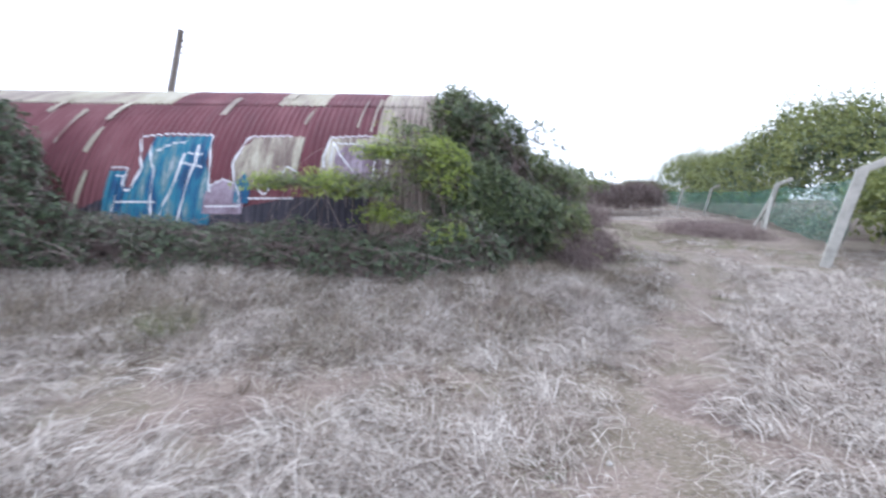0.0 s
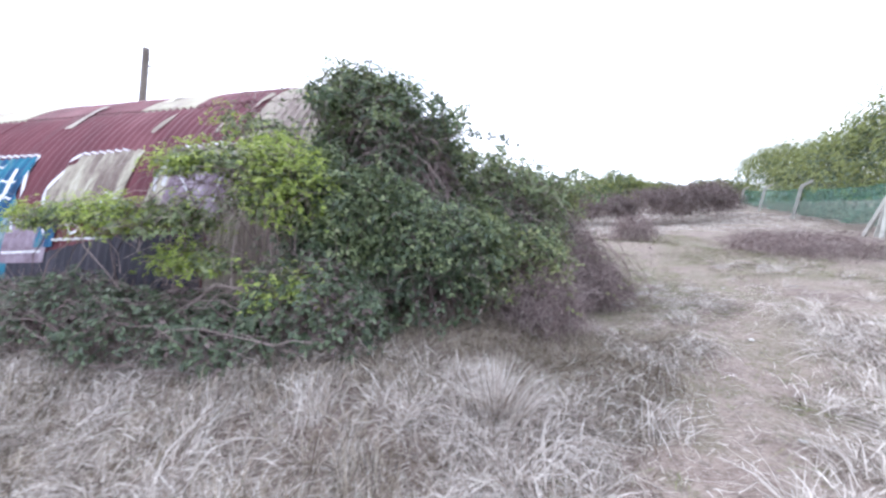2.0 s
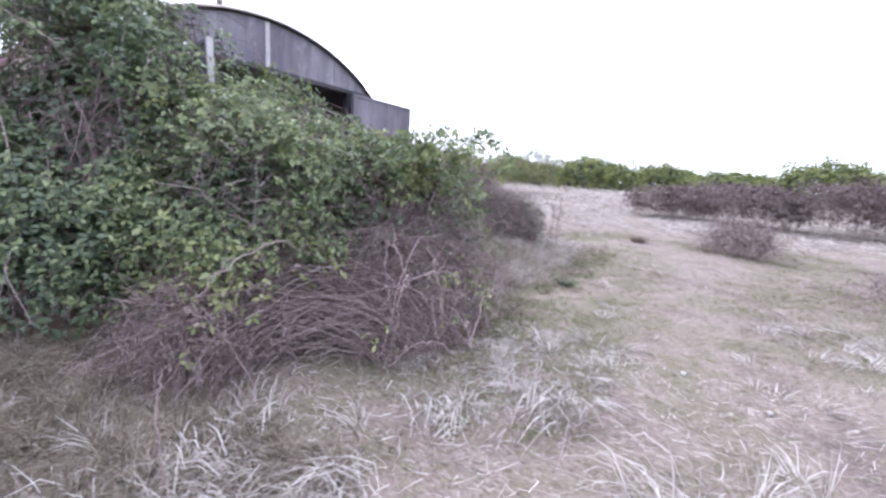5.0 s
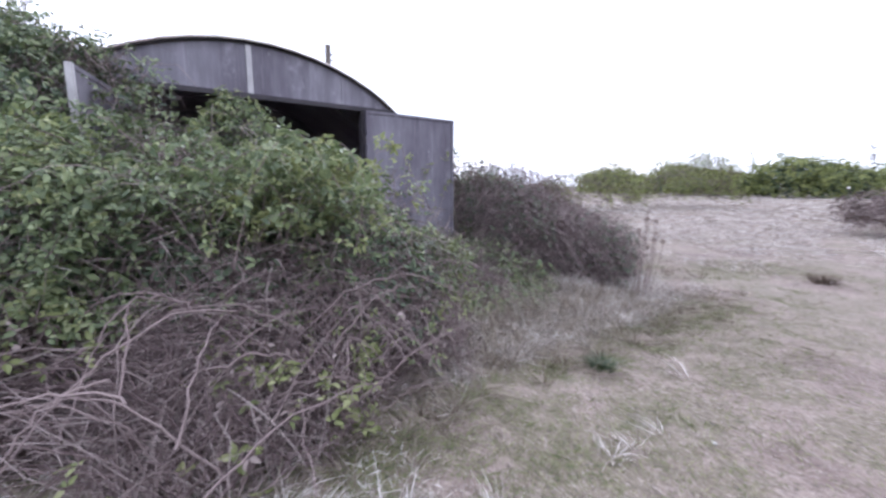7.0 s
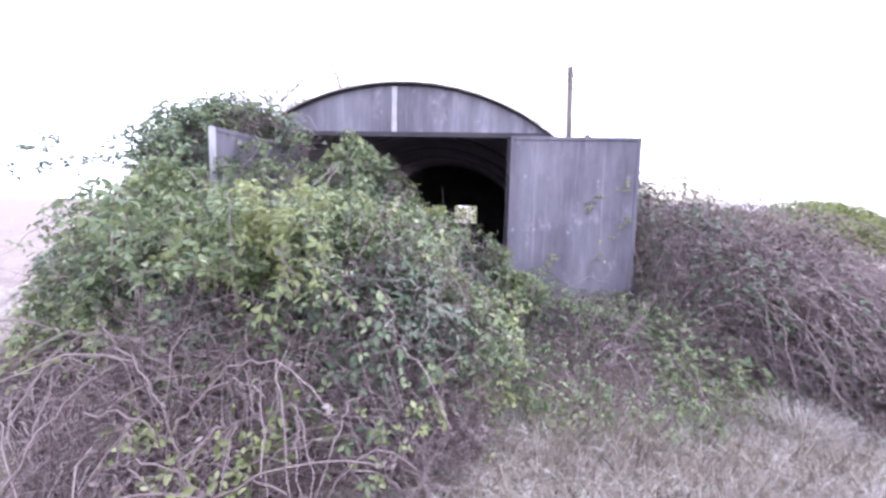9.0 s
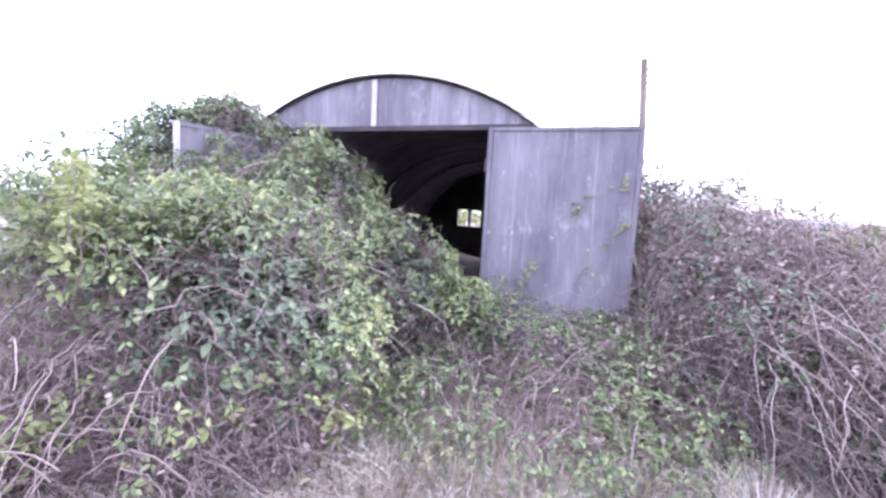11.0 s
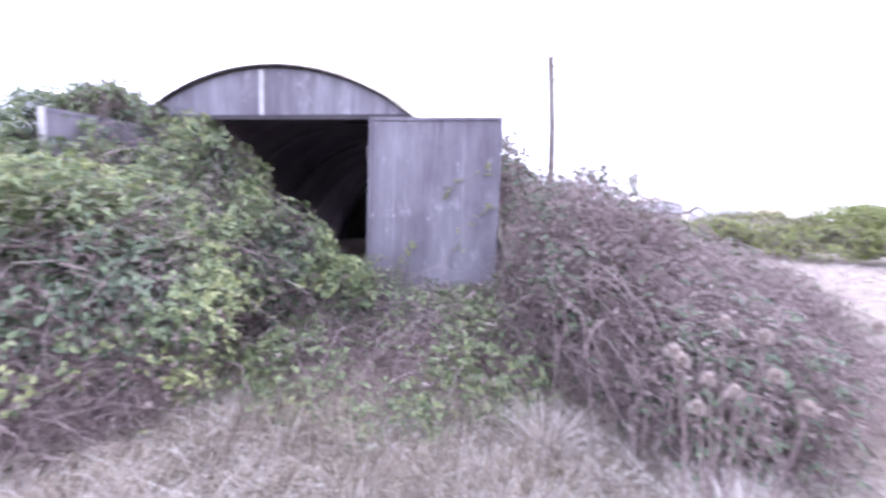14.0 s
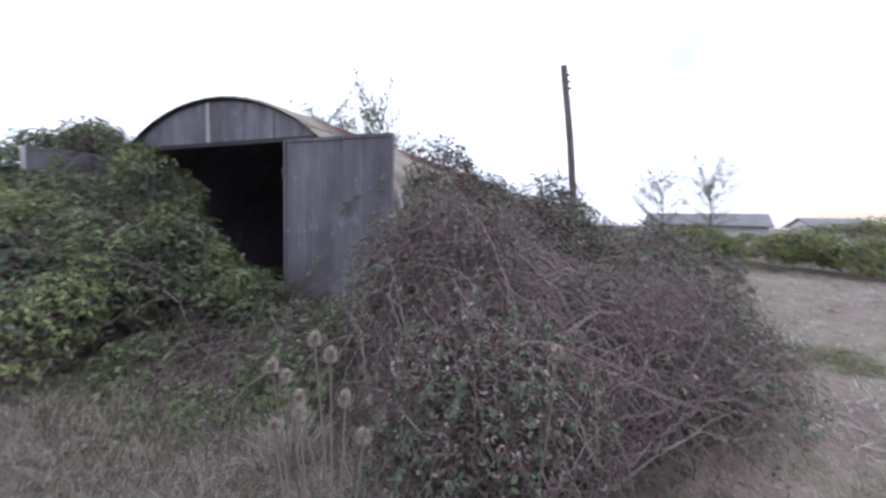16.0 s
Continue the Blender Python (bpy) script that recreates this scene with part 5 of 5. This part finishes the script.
def small_tree(x, y, h, spread, seed, label, leafy=700, mat=M_HEDGE, size=0.09):
    """A slender tree: tapered trunk, limbs, twigs and a thin uneven crown."""
    g = np.random.default_rng(seed)
    z = float(gz(x, y))
    b = thing("tree", (x, y, z), label, "tree", "thin trees")
    t = np.linspace(0, 1, 7)[:, None]
    trunk = np.array([x, y, z - 0.2]) + np.array([0.3 * g.normal(), 0.3 * g.normal(), h]) * t + np.sin(t * 4) * 0.06
    under(tubes(trunk[None], [h * 0.009], [h * 0.002], M_BARK, "trunk", None, sides=8), b)
    n = 42
    f = g.uniform(0.3, 0.97, n)
    s = trunk[0] + (trunk[-1] - trunk[0]) * f[:, None]
    a = g.uniform(0, 2 * math.pi, n)
    d = np.stack([np.cos(a), np.sin(a), g.uniform(0.5, 1.5, n)], 1) * (spread * g.uniform(0.35, 0.75, n) * (1.75 - f))[:, None]
    tt = np.linspace(0, 1, 5)[None, :, None]
    limbs = s[:, None] + d[:, None] * tt + np.array([0, 0, -0.12 * spread]) * tt ** 2 + g.normal(0, 0.03, (n, 5, 3)) * tt
    under(tubes(limbs, np.full(n, h * 0.004), np.full(n, h * 0.0012), M_BARK, "limb_spread", None, sides=5), b)["kind"] = "stuff"
    m = n * 34
    k = g.integers(0, n, m)
    q = g.uniform(0.3, 1, m)
    p = s[k] + d[k] * q[:, None]
    e = unit(g.normal(0, 1, (m, 3)) + [0, 0, 0.4]) * g.uniform(0.15, 0.45, m)[:, None] * spread * 0.4
    tw = np.stack([p, p + e * 0.5 + g.normal(0, 0.02, (m, 3)), p + e], 1)
    under(tubes(tw, np.full(m, h * 0.0011), np.full(m, h * 0.0005), M_BARK, "twig_tangle", None), b)["kind"] = "stuff"
    if leafy:
        k = g.integers(0, m, leafy)
        p = p[k] + e[k] * g.uniform(0.3, 1.1, leafy)[:, None]
        under(leaves(p, g.normal(0, 1, (leafy, 3)) + [0, 0, 0.8], np.full(leafy, size), mat, "foliage", None, sides=2, seed=seed), b)
    return b


small_tree(-9.0, -5.5, 5.7, 2.3, 801, "thin spring tree standing behind the hut", 4200, size=0.05)
small_tree(-9.6, -3.3, 5.4, 2.2, 803, "thin spring tree standing behind the hut", 3800, size=0.05)
bush("pale green thicket standing behind the hut", "thicket", [(-13.0, 1.2, 0.6, 1.6, 3.0, 1.2), (-13.5, -1.5, 0.6, 1.6, 2.0, 1.3)], [("foliage", 5000, 0.12, M_HEDGE, 0.75, 1.08, 2, -0.5, ANY)], canes=80, cane_r=(0.006, 0.014), seed=690, name="thicket", cane_mat=M_BARK)
small_tree(-21.0, 7.3, 4.0, 2.2, 811, "bare tree before the far house", 250)
small_tree(-21.0, 9.3, 3.9, 2.2, 813, "bare tree before the far house", 250)
for i, (x, y, r) in enumerate(((-16.5, 17.2, 2.0), (-18.5, 19.6, 2.1))):
    bush("round leafy shrub at the field's edge", "shrub", [(x, y, 1.0, r, r, 1.15), (x + 0.7, y + 0.8, 0.8, r * 0.7, r * 0.7, 1.0)], [("foliage", 4200, 0.12, M_HEDGE, 0.7, 1.08, 2, -0.5, ANY)], canes=50, cane_r=(0.008, 0.02), seed=660 + i * 7, name="shrub", cane_mat=M_BARK, group="shrubs at the field's edge")
small_tree(-11.0, 48, 4.6, 1.0, 819, "lone sapling above the tree belt", 60)
small_tree(-3.0, 50, 4.6, 1.0, 821, "lone sapling above the tree belt", 60)


# ---- far houses ----
def house(x, y, w, d, eave, ridge, turn, label):
    """A low house: walls, gabled roof with eaves, door and windows."""
    z = float(gz(x, y))
    b = thing("house", (x, y, z), label, "house")
    b.rotation_euler = (0, 0, radians(turn))
    bm = bmesh.new()
    prof = [(-d / 2, -0.3), (d / 2, -0.3), (d / 2, eave), (0, ridge), (-d / 2, eave)]
    v0 = [bm.verts.new((-w / 2, a, c)) for a, c in prof]
    v1 = [bm.verts.new((w / 2, a, c)) for a, c in prof]
    bm.faces.new(v0[::-1]), bm.faces.new(v1)
    for i in range(5):
        bm.faces.new((v0[i], v0[(i + 1) % 5], v1[(i + 1) % 5], v1[i]))
    part("wall", bm, M_WALLW, b)
    rise = math.atan2(ridge - eave, d / 2)
    for s in (1, -1):
        bm = boxed(-w / 2 - 0.15, 0, 0.02, w / 2 + 0.15, (d / 2 + 0.3) / math.cos(rise), 0.1, bevel=0.01)
        bmesh.ops.transform(bm, verts=bm.verts, matrix=Matrix.Translation((0, 0, ridge + 0.02)) @ Matrix.Rotation(0 if s > 0 else math.pi, 4, "Z") @ Matrix.Rotation(-rise, 4, "X"))
        part("roof", bm, M_SLATE, b)
    for k in (-0.3, 0.05, 0.35):
        wnd = part("window", boxed(w * k - 0.4, d / 2, eave - 1.0, w * k + 0.4, d / 2 + 0.04, eave - 0.3, bevel=0.01), M_TRIM, b)
        part("pane", boxed(w * k - 0.34, d / 2 + 0.03, eave - 0.94, w * k + 0.34, d / 2 + 0.05, eave - 0.36), M_GLASSD, wnd)
    return b


house(-24.0, 9.6, 5.6, 4.0, 1.35, 1.95, 80, "long low white house with a grey roof")
house(-29.0, 17.2, 3.0, 3.0, 1.2, 1.7, 95, "small low outbuilding with a grey roof")
